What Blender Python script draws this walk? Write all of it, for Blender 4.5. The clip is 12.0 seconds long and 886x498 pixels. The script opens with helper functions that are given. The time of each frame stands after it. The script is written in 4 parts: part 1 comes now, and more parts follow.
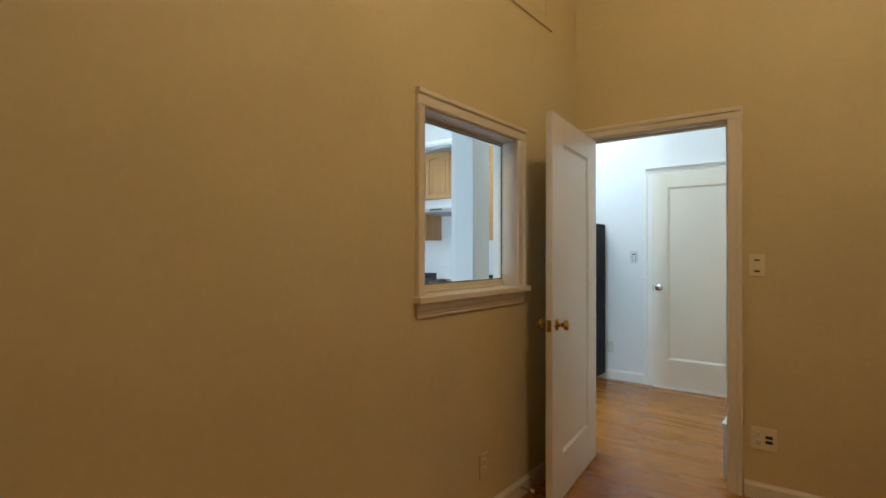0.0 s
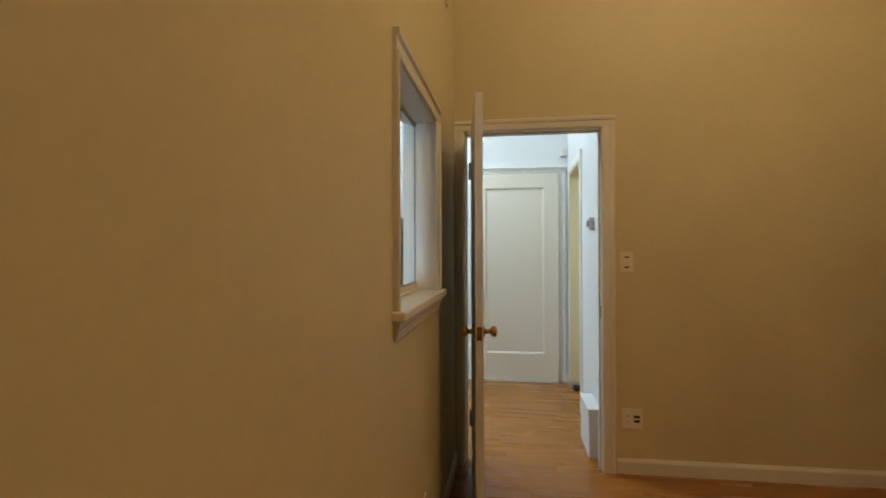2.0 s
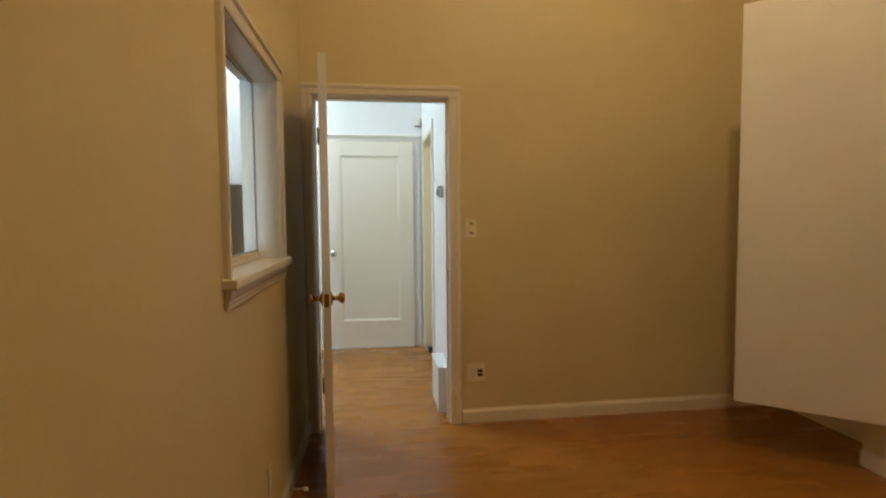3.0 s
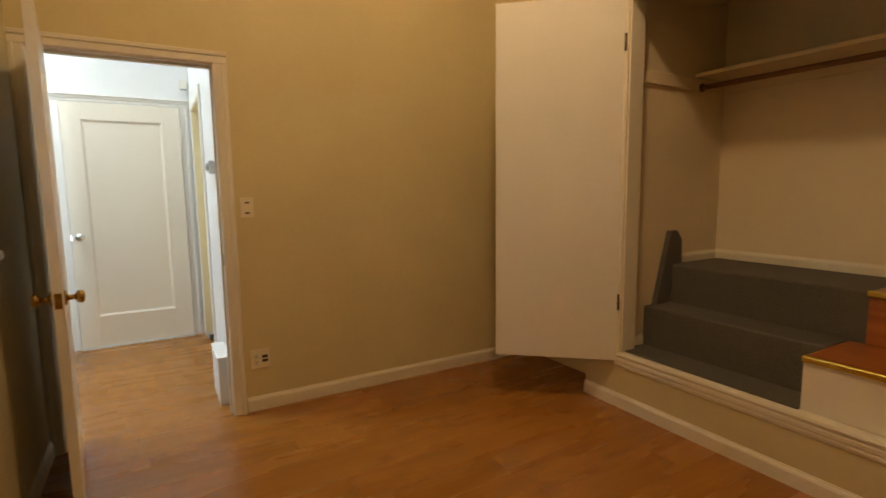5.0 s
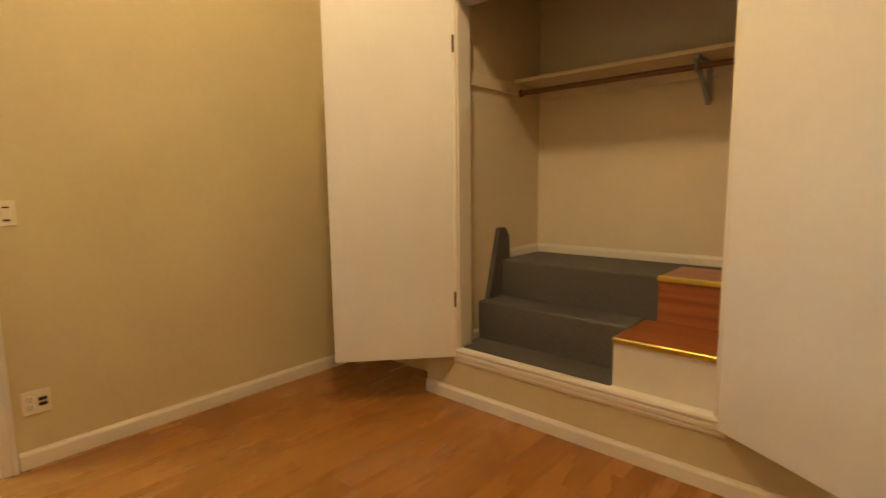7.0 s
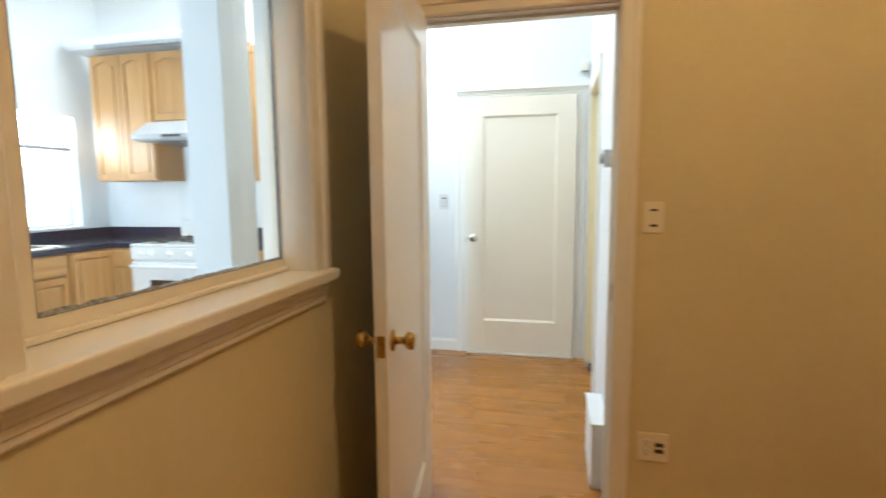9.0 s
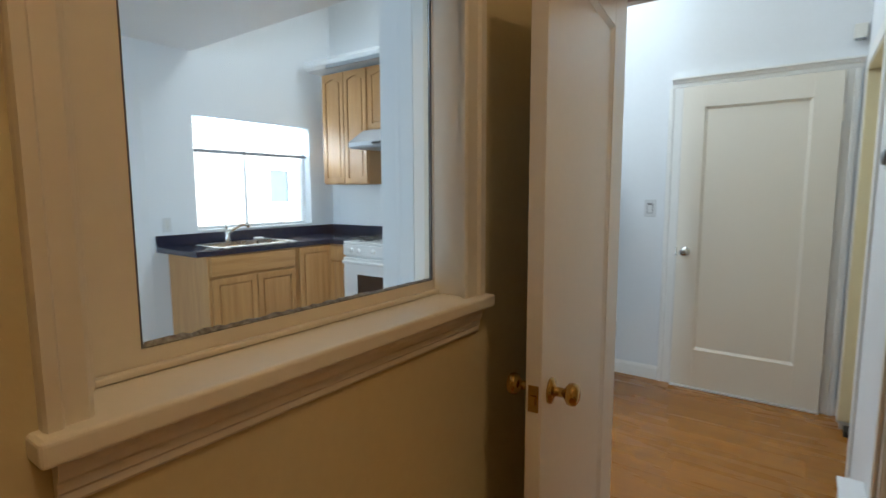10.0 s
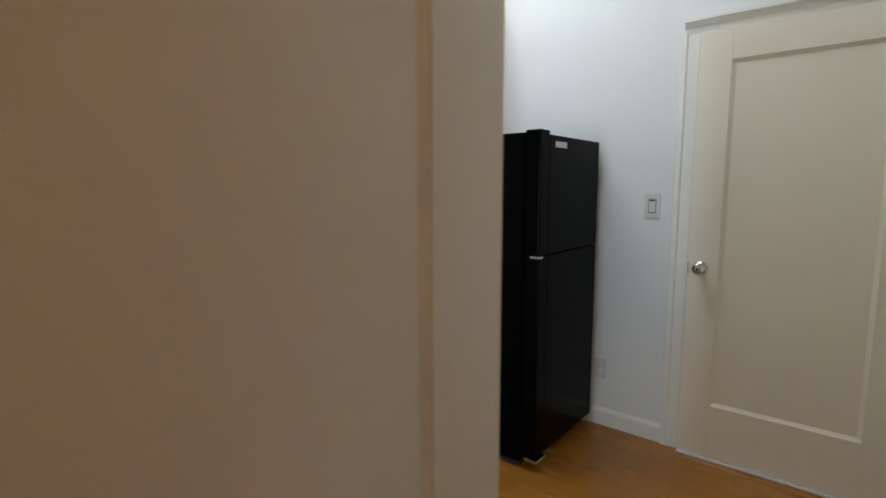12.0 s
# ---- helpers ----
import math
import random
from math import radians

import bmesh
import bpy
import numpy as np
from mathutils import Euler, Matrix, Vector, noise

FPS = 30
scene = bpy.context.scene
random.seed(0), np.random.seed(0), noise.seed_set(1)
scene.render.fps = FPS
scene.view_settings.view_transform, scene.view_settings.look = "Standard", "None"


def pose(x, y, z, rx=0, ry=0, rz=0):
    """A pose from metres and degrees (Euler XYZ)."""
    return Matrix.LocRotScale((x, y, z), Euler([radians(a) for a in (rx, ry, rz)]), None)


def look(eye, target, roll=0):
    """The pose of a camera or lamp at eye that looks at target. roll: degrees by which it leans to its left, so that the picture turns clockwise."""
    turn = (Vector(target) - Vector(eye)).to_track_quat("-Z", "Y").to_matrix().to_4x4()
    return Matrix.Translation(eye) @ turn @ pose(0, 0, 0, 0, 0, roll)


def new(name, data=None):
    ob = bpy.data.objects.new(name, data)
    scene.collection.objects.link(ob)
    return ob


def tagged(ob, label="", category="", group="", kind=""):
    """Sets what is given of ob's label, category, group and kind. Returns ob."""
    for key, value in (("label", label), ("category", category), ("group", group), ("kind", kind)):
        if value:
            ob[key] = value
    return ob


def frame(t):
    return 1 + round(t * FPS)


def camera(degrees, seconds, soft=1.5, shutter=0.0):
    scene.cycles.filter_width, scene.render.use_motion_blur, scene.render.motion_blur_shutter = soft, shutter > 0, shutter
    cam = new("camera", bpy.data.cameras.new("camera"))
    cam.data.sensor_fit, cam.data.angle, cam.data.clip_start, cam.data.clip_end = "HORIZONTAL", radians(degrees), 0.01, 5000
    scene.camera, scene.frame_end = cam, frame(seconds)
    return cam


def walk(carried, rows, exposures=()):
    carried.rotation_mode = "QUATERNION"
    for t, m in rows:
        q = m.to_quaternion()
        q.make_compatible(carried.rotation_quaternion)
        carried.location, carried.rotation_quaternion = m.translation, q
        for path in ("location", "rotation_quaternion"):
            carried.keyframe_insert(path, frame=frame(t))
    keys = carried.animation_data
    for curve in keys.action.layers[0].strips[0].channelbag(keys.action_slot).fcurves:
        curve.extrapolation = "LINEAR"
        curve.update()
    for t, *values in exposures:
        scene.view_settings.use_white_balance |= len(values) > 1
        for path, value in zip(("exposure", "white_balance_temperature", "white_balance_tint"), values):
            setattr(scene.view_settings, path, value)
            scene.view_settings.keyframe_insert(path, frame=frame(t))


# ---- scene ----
cam = camera(82.8, 12.0, shutter=0.4)
PATH = [
    (0, (0.71, 0.216, 1.316), (-0.514, 1.798, 1.33), 0.1),
    (0.5, (0.362, 0.254, 1.337), (-0.739, 1.924, 1.341), 0.2),
    (1, (0.077, 0.228, 1.339), (-0.698, 2.071, 1.345), 0.1),
    (1.5, (-0.18, 0.283, 1.326), (-0.652, 2.226, 1.337), -0.3),
    (2, (-0.273, 0.293, 1.318), (-0.549, 2.274, 1.326), -0.2),
    (2.5, (-0.234, 0.288, 1.306), (-0.234, 2.288, 1.317), -0.4),
    (3, (-0.195, 0.273, 1.301), (0.064, 2.252, 1.186), -0.5),
    (3.2, (-0.185, 0.255, 1.31), (0.155, 2.216, 1.112), -0.5),
    (4.8, (-0.112, 0.235, 1.346), (0.822, 1.987, 1.107), -0.7),
    (5, (-0.102, 0.237, 1.346), (0.894, 1.955, 1.108), -0.7),
    (5.5, (-0.105, 0.246, 1.342), (1.099, 1.825, 1.106), -0.7),
    (6, (-0.072, 0.257, 1.349), (1.349, 1.643, 1.104), -0.7),
    (6.5, (-0.044, 0.275, 1.356), (1.48, 1.546, 1.103), -0.7),
    (6.7, (-0.027, 0.28, 1.359), (1.503, 1.543, 1.102), -0.7),
    (8.3, (0.052, 0.935, 1.337), (0.44, 2.883, 1.104), -1.2),
    (8.5, (0.077, 1.056, 1.357), (0.225, 3.036, 1.125), -1.1),
    (9, (0.022, 1.33, 1.353), (-0.41, 3.269, 1.128), -0.5),
    (9.5, (-0.043, 1.509, 1.384), (-0.89, 3.306, 1.159), -0.3),
    (10, (0.029, 1.596, 1.391), (-1.13, 3.211, 1.167), -0.2),
    (10.5, (0.095, 1.737, 1.371), (-1.232, 3.217, 1.146), -0.1),
    (11, (0.054, 2.017, 1.353), (-1.3, 3.472, 1.126), -0.1),
    (11.5, (-0.026, 2.400, 1.342), (-1.364, 3.867, 1.101), -0.1),
    (12, (-0.060, 2.725, 1.376), (-1.318, 4.259, 1.128), -0.1),
]
walk(cam, [(t, look(eye, target, roll)) for t, eye, target, roll in PATH],
     [(0.0, 1.80, 5900, 1), (2.5, 1.82, 6150, 1), (3.2, 1.99, 6450, 2), (4.8, 2.06, 6950, 6), (5.5, 2.34, 6800, 4), (6.0, 2.46, 6500, -2), (6.5, 2.69, 6300, -2), (7.0, 2.82, 6400, 0),
      (8.5, 2.79, 6450, 2), (9.0, 2.49, 6300, 4), (9.5, 1.96, 6250, 5), (10.0, 1.50, 6080, 5), (10.5, 1.11, 6120, 7), (11.0, 0.82, 6300, 9), (11.5, 0.56, 6700, 9), (12.0, 1.07, 6850, 9)])

# ---- light ----
world = bpy.data.worlds.new("world")
scene.world = world
world.use_nodes = True
wn = world.node_tree.nodes
sky = wn.new("ShaderNodeTexSky")
sky.sky_type, sky.sun_disc = "NISHITA", False
sky.sun_elevation, sky.sun_rotation = radians(31.5), radians(70)
world.node_tree.links.new(sky.outputs[0], wn["Background"].inputs[0])
wn["Background"].inputs[1].default_value = 0.15

sun = new("sun", bpy.data.lights.new("sun", "SUN"))
sun.data.energy, sun.data.angle, sun.data.color = 5.0, radians(0.5), (1, 0.96, 0.9)
sun.matrix_world = look((20, 7, 13), (0, 0, 0))

# daylight falling from the high kitchen ceiling
cool = new("kitchen_top_light", bpy.data.lights.new("kitchen_top_light", "AREA"))
cool.data.shape, cool.data.size, cool.data.size_y = "RECTANGLE", 1.3, 0.9
cool.data.energy, cool.data.color = 18.2, (0.82, 0.92, 1.0)
cool.matrix_world = look((-1.75, 4.62, 3.67), (-1.75, 4.621, 0.0))

# daylight from the living side, in an unseen opening added at its far end
day = new("living_daylight", bpy.data.lights.new("living_daylight", "AREA"))
day.data.shape, day.data.size, day.data.size_y = "RECTANGLE", 0.6, 1.9
day.data.energy, day.data.color, day.data.spread = 21, (0.60, 0.79, 1.0), radians(95)
day.matrix_world = look((-1.175, -2.06, 1.1), (-4.0, 3.2, 2.0))

# sky light in the upper part of the kitchen window, behind the blind
pane_light = new("kitchen_window_daylight", bpy.data.lights.new("kitchen_window_daylight", "AREA"))
pane_light.data.shape, pane_light.data.size, pane_light.data.size_y = "RECTANGLE", 1.10, 0.20
pane_light.data.energy, pane_light.data.color = 6.5, (0.66, 0.82, 1.0)
pane_light.matrix_world = look((-4.362, 4.53, 1.90), (0.0, 4.53, 1.90))

# the warm ceiling lamp of the bedroom, above and behind the walk
bulb = new("ceiling_bulb", bpy.data.lights.new("ceiling_bulb", "POINT"))
bulb.data.energy, bulb.data.color, bulb.data.shadow_soft_size = 12.1, (1.0, 0.69, 0.40), 0.08
bulb.location = (0.90, 1.48, 3.52)


# ---- materials ----
def nodes_of(name):
    m = bpy.data.materials.new(name)
    m.use_nodes = True
    nt = m.node_tree
    return m, nt, nt.nodes["Principled BSDF"]


def noise_node(nt, scale, detail=3.0, stretch=(1, 1, 1), shift=False):
    tc = nt.nodes.new("ShaderNodeTexCoord")
    mp = nt.nodes.new("ShaderNodeMapping")
    mp.inputs["Scale"].default_value = stretch
    nt.links.new(tc.outputs["Object"], mp.inputs["Vector"])
    if shift:
        oi = nt.nodes.new("ShaderNodeObjectInfo")
        ml = nt.nodes.new("ShaderNodeMath")
        ml.operation, ml.inputs[1].default_value = "MULTIPLY", 37.0
        nt.links.new(oi.outputs["Random"], ml.inputs[0])
        nt.links.new(ml.outputs[0], mp.inputs["Location"])
    n = nt.nodes.new("ShaderNodeTexNoise")
    n.inputs["Scale"].default_value, n.inputs["Detail"].default_value = scale, detail
    nt.links.new(mp.outputs[0], n.inputs["Vector"])
    return n


def ramp(nt, source, stops):
    r = nt.nodes.new("ShaderNodeValToRGB")
    r.color_ramp.elements[0].position, r.color_ramp.elements[0].color = stops[0][0], (*stops[0][1], 1)
    r.color_ramp.elements[1].position, r.color_ramp.elements[1].color = stops[-1][0], (*stops[-1][1], 1)
    for at, c in stops[1:-1]:
        e = r.color_ramp.elements.new(at)
        e.color = (*c, 1)
    nt.links.new(source, r.inputs[0])
    return r


def mix(nt, a, b, fac, mode="MIX"):
    x = nt.nodes.new("ShaderNodeMix")
    x.data_type, x.blend_type = "RGBA", mode
    if isinstance(fac, float):
        x.inputs[0].default_value = fac
    else:
        nt.links.new(fac, x.inputs[0])
    nt.links.new(a, x.inputs[6])
    nt.links.new(b, x.inputs[7])
    return x.outputs[2]


def bump(nt, b, source, strength, distance):
    n = nt.nodes.new("ShaderNodeBump")
    n.inputs["Strength"].default_value, n.inputs["Distance"].default_value = strength, distance
    nt.links.new(source, n.inputs["Height"])
    nt.links.new(n.outputs[0], b.inputs["Normal"])


def scaled(c, k):
    return tuple(min(1, v * k) for v in c)


def paint(name, c, rough, spread=0.05, grain=140, relief=0.12, gloss=0.4, patch=0.02):
    """Paint: faint clouds, roller texture and scuffs of the gloss."""
    m, nt, b = nodes_of(name)
    cloud = noise_node(nt, 1.7, 4)
    r1 = ramp(nt, cloud.outputs[0], [(0.3, scaled(c, 1 - spread)), (0.7, scaled(c, 1 + spread * 0.5))])
    fine = noise_node(nt, 38, 3)
    r2 = ramp(nt, fine.outputs[0], [(0.35, (1 - 0.5 * spread, 1 - 0.55 * spread, 1 - 0.6 * spread)), (0.65, (1, 1, 1))])
    nt.links.new(mix(nt, r1.outputs[0], r2.outputs[0], 1.0, "MULTIPLY"), b.inputs["Base Color"])
    rr = ramp(nt, cloud.outputs[0], [(0.2, (rough - patch,) * 3), (0.8, (rough + patch,) * 3)])
    nt.links.new(rr.outputs[0], b.inputs["Roughness"])
    b.inputs["Specular IOR Level"].default_value = gloss
    bump(nt, b, noise_node(nt, grain, 2).outputs[0], relief, 0.002)
    return m


def wood(name, dark, light, axis, rough, fine=30.0, shift=True, vary=0.0, gloss=0.5, bands=0.12, relief=0.035):
    """Wood with grain along one axis."""
    m, nt, b = nodes_of(name)
    st = [1.0, 1.0, 1.0]
    st[axis] = 0.06
    g = noise_node(nt, fine, 6, st, shift)
    st2 = [1.0, 1.0, 1.0]
    st2[axis] = 0.18
    band = noise_node(nt, 5.5, 3, st2, shift)
    c1 = ramp(nt, g.outputs[0], [(0.32, dark), (0.68, light)]).outputs[0]
    c2 = ramp(nt, band.outputs[0], [(0.3, (1 - bands, 1 - bands * 1.15, 1 - bands * 1.3)), (0.7, (1, 1, 1))]).outputs[0]
    col = mix(nt, c1, c2, 1.0, "MULTIPLY")
    if vary:
        oi = nt.nodes.new("ShaderNodeObjectInfo")
        v = ramp(nt, oi.outputs["Random"], [(0.0, (1 - vary, 1 - vary * 1.1, 1 - vary * 1.2)), (1.0, (1, 1, 1))]).outputs[0]
        col = mix(nt, col, v, 1.0, "MULTIPLY")
    nt.links.new(col, b.inputs["Base Color"])
    rr = ramp(nt, band.outputs[0], [(0.3, (rough - 0.05,) * 3), (0.7, (rough + 0.07,) * 3)])
    nt.links.new(rr.outputs[0], b.inputs["Roughness"])
    b.inputs["Specular IOR Level"].default_value = gloss
    bump(nt, b, g.outputs[0], relief, 0.001)
    return m


def solid(name, c, rough, metal=0.0, grain=60, spread=0.12, relief=0.05, gloss=0.5):
    m, nt, b = nodes_of(name)
    n = noise_node(nt, grain, 3)
    nt.links.new(ramp(nt, n.outputs[0], [(0.3, scaled(c, 1 - spread)), (0.7, scaled(c, 1 + spread))]).outputs[0], b.inputs["Base Color"])
    nt.links.new(ramp(nt, noise_node(nt, 6, 3).outputs[0], [(0.25, (max(0.03, rough - 0.025),) * 3), (0.75, (rough + 0.025,) * 3)]).outputs[0], b.inputs["Roughness"])
    b.inputs["Metallic"].default_value = metal
    b.inputs["Specular IOR Level"].default_value = gloss
    bump(nt, b, n.outputs[0], relief, 0.001)
    return m


def clear_glass(name):
    m, nt, b = nodes_of(name)
    b.inputs["Base Color"].default_value = (0.97, 0.99, 0.98, 1)
    b.inputs["Roughness"].default_value, b.inputs["IOR"].default_value = 0.0, 1.45
    b.inputs["Transmission Weight"].default_value = 1.0
    return m


CREAM = paint("cream_wall_paint", (0.672, 0.57, 0.335), 0.55)
# lightened copy of the wall cream; the closet's brightness is in the colour
CREAM2 = paint("closet_cream_lightened", (0.76, 0.65, 0.47), 0.6, 0.03)
TRIM = paint("trim_enamel", (0.80, 0.74, 0.63), 0.32, 0.03, 60, 0.05, 0.5)
LEAF = paint("door_enamel", (0.80, 0.77, 0.72), 0.30, 0.03, 50, 0.05, 0.5)
WHITE = paint("white_wall_paint", (0.80, 0.81, 0.82), 0.6, 0.02, 140, 0.06)
CEIL = paint("ceiling_paint", (0.82, 0.82, 0.80), 0.7)
HALLDOOR = paint("hall_door_enamel", (0.87, 0.81, 0.71), 0.36, 0.01, 50, 0.03, 0.35, 0.0)
HTRIM = paint("hall_trim_enamel", (0.84, 0.82, 0.78), 0.36, 0.01, 50, 0.03, 0.35, 0.0)
# the yellow puts warm light from another room into the enamel's colour
WARMLIT = paint("warm_lit_enamel", (0.86, 0.77, 0.53), 0.4, 0.03, 50, 0.05, 0.5)
PLANK = wood("laminate_oak", (0.335, 0.131, 0.020), (0.392, 0.163, 0.028), 0, 0.26, 26, True, 0.06, 0.52, 0.10, 0.008)
GAP = solid("joint_dark", (0.25, 0.10, 0.02), 0.6)
CARPET = solid("grey_carpet", (0.104, 0.092, 0.077), 0.95, 0.0, 260, 0.35, 0.8)
STAIRWOOD = wood("red_oak_laminate", (0.30, 0.085, 0.022), (0.46, 0.15, 0.04), 1, 0.32, 24)
MAPLE = wood("honey_maple", (0.45, 0.225, 0.078), (0.60, 0.34, 0.135), 2, 0.38, 28, True, 0.08)
MAPLEH = wood("honey_maple_flat", (0.45, 0.225, 0.078), (0.60, 0.34, 0.135), 1, 0.38, 28, True, 0.08)
ROD = wood("brown_rod", (0.13, 0.055, 0.022), (0.22, 0.10, 0.04), 1, 0.4)
BRASS = solid("brass", (0.50, 0.32, 0.10), 0.16, 1.0, 40, 0.15)
GOLD = solid("gold_nosing", (0.72, 0.56, 0.12), 0.3, 1.0, 40, 0.08)
CHROME = solid("satin_chrome", (0.62, 0.61, 0.58), 0.22, 1.0, 40, 0.06)
# pale metal whose brightness stands for light leaking under the hall door
LEAKSTRIP = solid("door_leak_bright_metal", (0.90, 0.90, 0.92), 0.35, 0.6, 90, 0.04)
STEEL = solid("sink_steel", (0.60, 0.61, 0.62), 0.28, 1.0, 90, 0.06)
BRONZE = solid("dark_hinge", (0.08, 0.045, 0.025), 0.4, 0.8)
BLACK = solid("black_appliance", (0.002, 0.002, 0.0022), 0.24, 0.0, 300, 0.2, 0.03, 0.035)
IRON = solid("black_iron", (0.015, 0.015, 0.015), 0.6)
DARKP = solid("dark_slot", (0.03, 0.025, 0.02), 0.6)
PALEP = solid("pale_grey_plastic", (0.60, 0.63, 0.66), 0.4)
GREYP = solid("grey_plastic", (0.30, 0.32, 0.34), 0.45)
COUNTER = solid("navy_laminate", (0.020, 0.024, 0.048), 0.16, 0.0, 220, 0.5, 0.02)
ENAMEL = paint("white_range_enamel", (0.82, 0.82, 0.81), 0.18, 0.02, 40, 0.02, 0.5)
PLASTIC = paint("white_plastic", (0.80, 0.78, 0.72), 0.35, 0.02, 40, 0.02, 0.5)
HOOD = paint("silver_hood_enamel", (0.46, 0.48, 0.50), 0.3, 0.03, 40, 0.02, 0.5)
IVORY = paint("ivory_plate", (0.80, 0.72, 0.56), 0.4, 0.02, 40, 0.02, 0.4)
PLATE = paint("grey_white_plate", (0.67, 0.67, 0.66), 0.4, 0.02, 40, 0.02, 0.5)
BLIND = paint("blind_vinyl", (0.88, 0.89, 0.90), 0.4, 0.02, 40, 0.02, 0.5)
_nt = BLIND.node_tree
_tr, _mx = _nt.nodes.new("ShaderNodeBsdfTranslucent"), _nt.nodes.new("ShaderNodeMixShader")
_tr.inputs[0].default_value, _mx.inputs[0].default_value = (0.97, 0.98, 0.99, 1), 0.92
_nt.links.new(_nt.nodes["Principled BSDF"].outputs[0], _mx.inputs[1])
_nt.links.new(_tr.outputs[0], _mx.inputs[2])
_nt.links.new(_mx.outputs[0], _nt.nodes["Material Output"].inputs[0])
RAIL = solid("blind_rail_grey", (0.33, 0.34, 0.37), 0.5)
VINYL = paint("window_vinyl", (0.82, 0.83, 0.84), 0.35, 0.02, 40, 0.02, 0.5)
GLASS = clear_glass("clear_glass")
OVENGLASS = solid("oven_glass", (0.05, 0.03, 0.022), 0.08)
SEAL = solid("grey_sealant", (0.36, 0.37, 0.40), 0.2, 0.5, 120, 0.5, 0.3)
GASKET = solid("grey_gasket", (0.16, 0.16, 0.17), 0.4, 0.3)
STUCCO = paint("outside_stucco", (0.88, 0.875, 0.86), 0.85, 0.08, 30, 0.5)
ROOFM = solid("roof_felt", (0.10, 0.09, 0.09), 0.9)
DARKGLASS = solid("outside_pane", (0.17, 0.23, 0.29), 0.25)
GROUND = solid("outside_ground", (0.16, 0.15, 0.14), 0.95, 0.0, 3, 0.3, 0.3)


# ---- building helpers ----
def thing(name, label, category, at=(0, 0, 0), group="", kind="", m=None):
    ob = new(name)
    ob.empty_display_size = 0.1
    ob.matrix_world = m if m is not None else pose(*at)
    bpy.context.view_layer.update()
    return tagged(ob, label, category, group, kind)


def mesh_of(name, bm, material):
    bmesh.ops.recalc_face_normals(bm, faces=bm.faces)
    me = bpy.data.meshes.new(name)
    bm.to_mesh(me)
    bm.free()
    me.materials.append(material)
    return me


def part(name, bm, material, parent, label="", local=False):
    """Links a bmesh as one mesh under a thing or a part; its points are in the world, or in the parent's own axes."""
    ob = new(name, mesh_of(name, bm, material))
    ob.parent = parent
    if not local:
        bpy.context.view_layer.update()
        ob.matrix_parent_inverse = parent.matrix_world.inverted()
    if label:
        ob["label"] = label
    return ob


def single(name, bm, material, label, category, group="", kind=""):
    return tagged(new(name, mesh_of(name, bm, material)), label, category, group, kind)


def bx(a, b, bevel=0.0, seg=2, bm=None):
    """A box from corner a to corner b, with rounded edges."""
    out = bm or bmesh.new()
    t = bmesh.new()
    bmesh.ops.create_cube(t, size=1)
    for v in t.verts:
        v.co = Vector([(a[i] + b[i]) / 2 + v.co[i] * abs(b[i] - a[i]) for i in range(3)])
    if bevel:
        bmesh.ops.bevel(t, geom=t.edges[:], offset=bevel, segments=seg, affect="EDGES", profile=0.5)
    me = bpy.data.meshes.new("t")
    t.to_mesh(me)
    t.free()
    out.from_mesh(me)
    bpy.data.meshes.remove(me)
    return out


def boxes(*list_of):
    out = bmesh.new()
    for a, b in list_of:
        bx(a, b, bm=out)
    return out


def basis(axis):
    w = Vector(axis).normalized()
    u = Vector((0, 0, 1)) if abs(w.z) < 0.9 else Vector((1, 0, 0))
    u = (u - w * u.dot(w)).normalized()
    return u, w.cross(u), w


def lathe(origin, axis, profile, seg=24, bm=None):
    """A turned body: profile rows are (distance along the axis, radius)."""
    out = bm or bmesh.new()
    u, v, w = basis(axis)
    o = Vector(origin)
    rings = []
    for d, r in profile:
        rings.append([out.verts.new(o + w * d + (u * math.cos(k * math.tau / seg) + v * math.sin(k * math.tau / seg)) * max(r, 1e-4)) for k in range(seg)])
    for a, b in zip(rings, rings[1:]):
        for k in range(seg):
            f = out.faces.new((a[k], a[(k + 1) % seg], b[(k + 1) % seg], b[k]))
            f.smooth = True
    out.faces.new(rings[0][::-1])
    out.faces.new(rings[-1])
    return out


def rod(p, q, r, seg=14, bm=None):
    p, q = Vector(p), Vector(q)
    return lathe(p, q - p, [(0, r), ((q - p).length, r)], seg, bm)


def tube(points, r, seg=12):
    """A bent pipe through points."""
    out = bmesh.new()
    pts = [Vector(p) for p in points]
    rings = []
    for i, p in enumerate(pts):
        w = (pts[min(i + 1, len(pts) - 1)] - pts[max(i - 1, 0)]).normalized()
        u, v, w = basis(w) if abs(w.y) < 0.99 else (Vector((0, 0, 1)), Vector((1, 0, 0)), w)
        side = Vector((0, 1, 0))
        u = w.cross(side).normalized()
        rr = r[i] if isinstance(r, (list, tuple)) else r
        rings.append([out.verts.new(p + (u * math.cos(k * math.tau / seg) + side * math.sin(k * math.tau / seg)) * rr) for k in range(seg)])
    for a, b in zip(rings, rings[1:]):
        for k in range(seg):
            f = out.faces.new((a[k], a[(k + 1) % seg], b[(k + 1) % seg], b[k]))
            f.smooth = True
    out.faces.new(rings[0][::-1])
    out.faces.new(rings[-1])
    return out


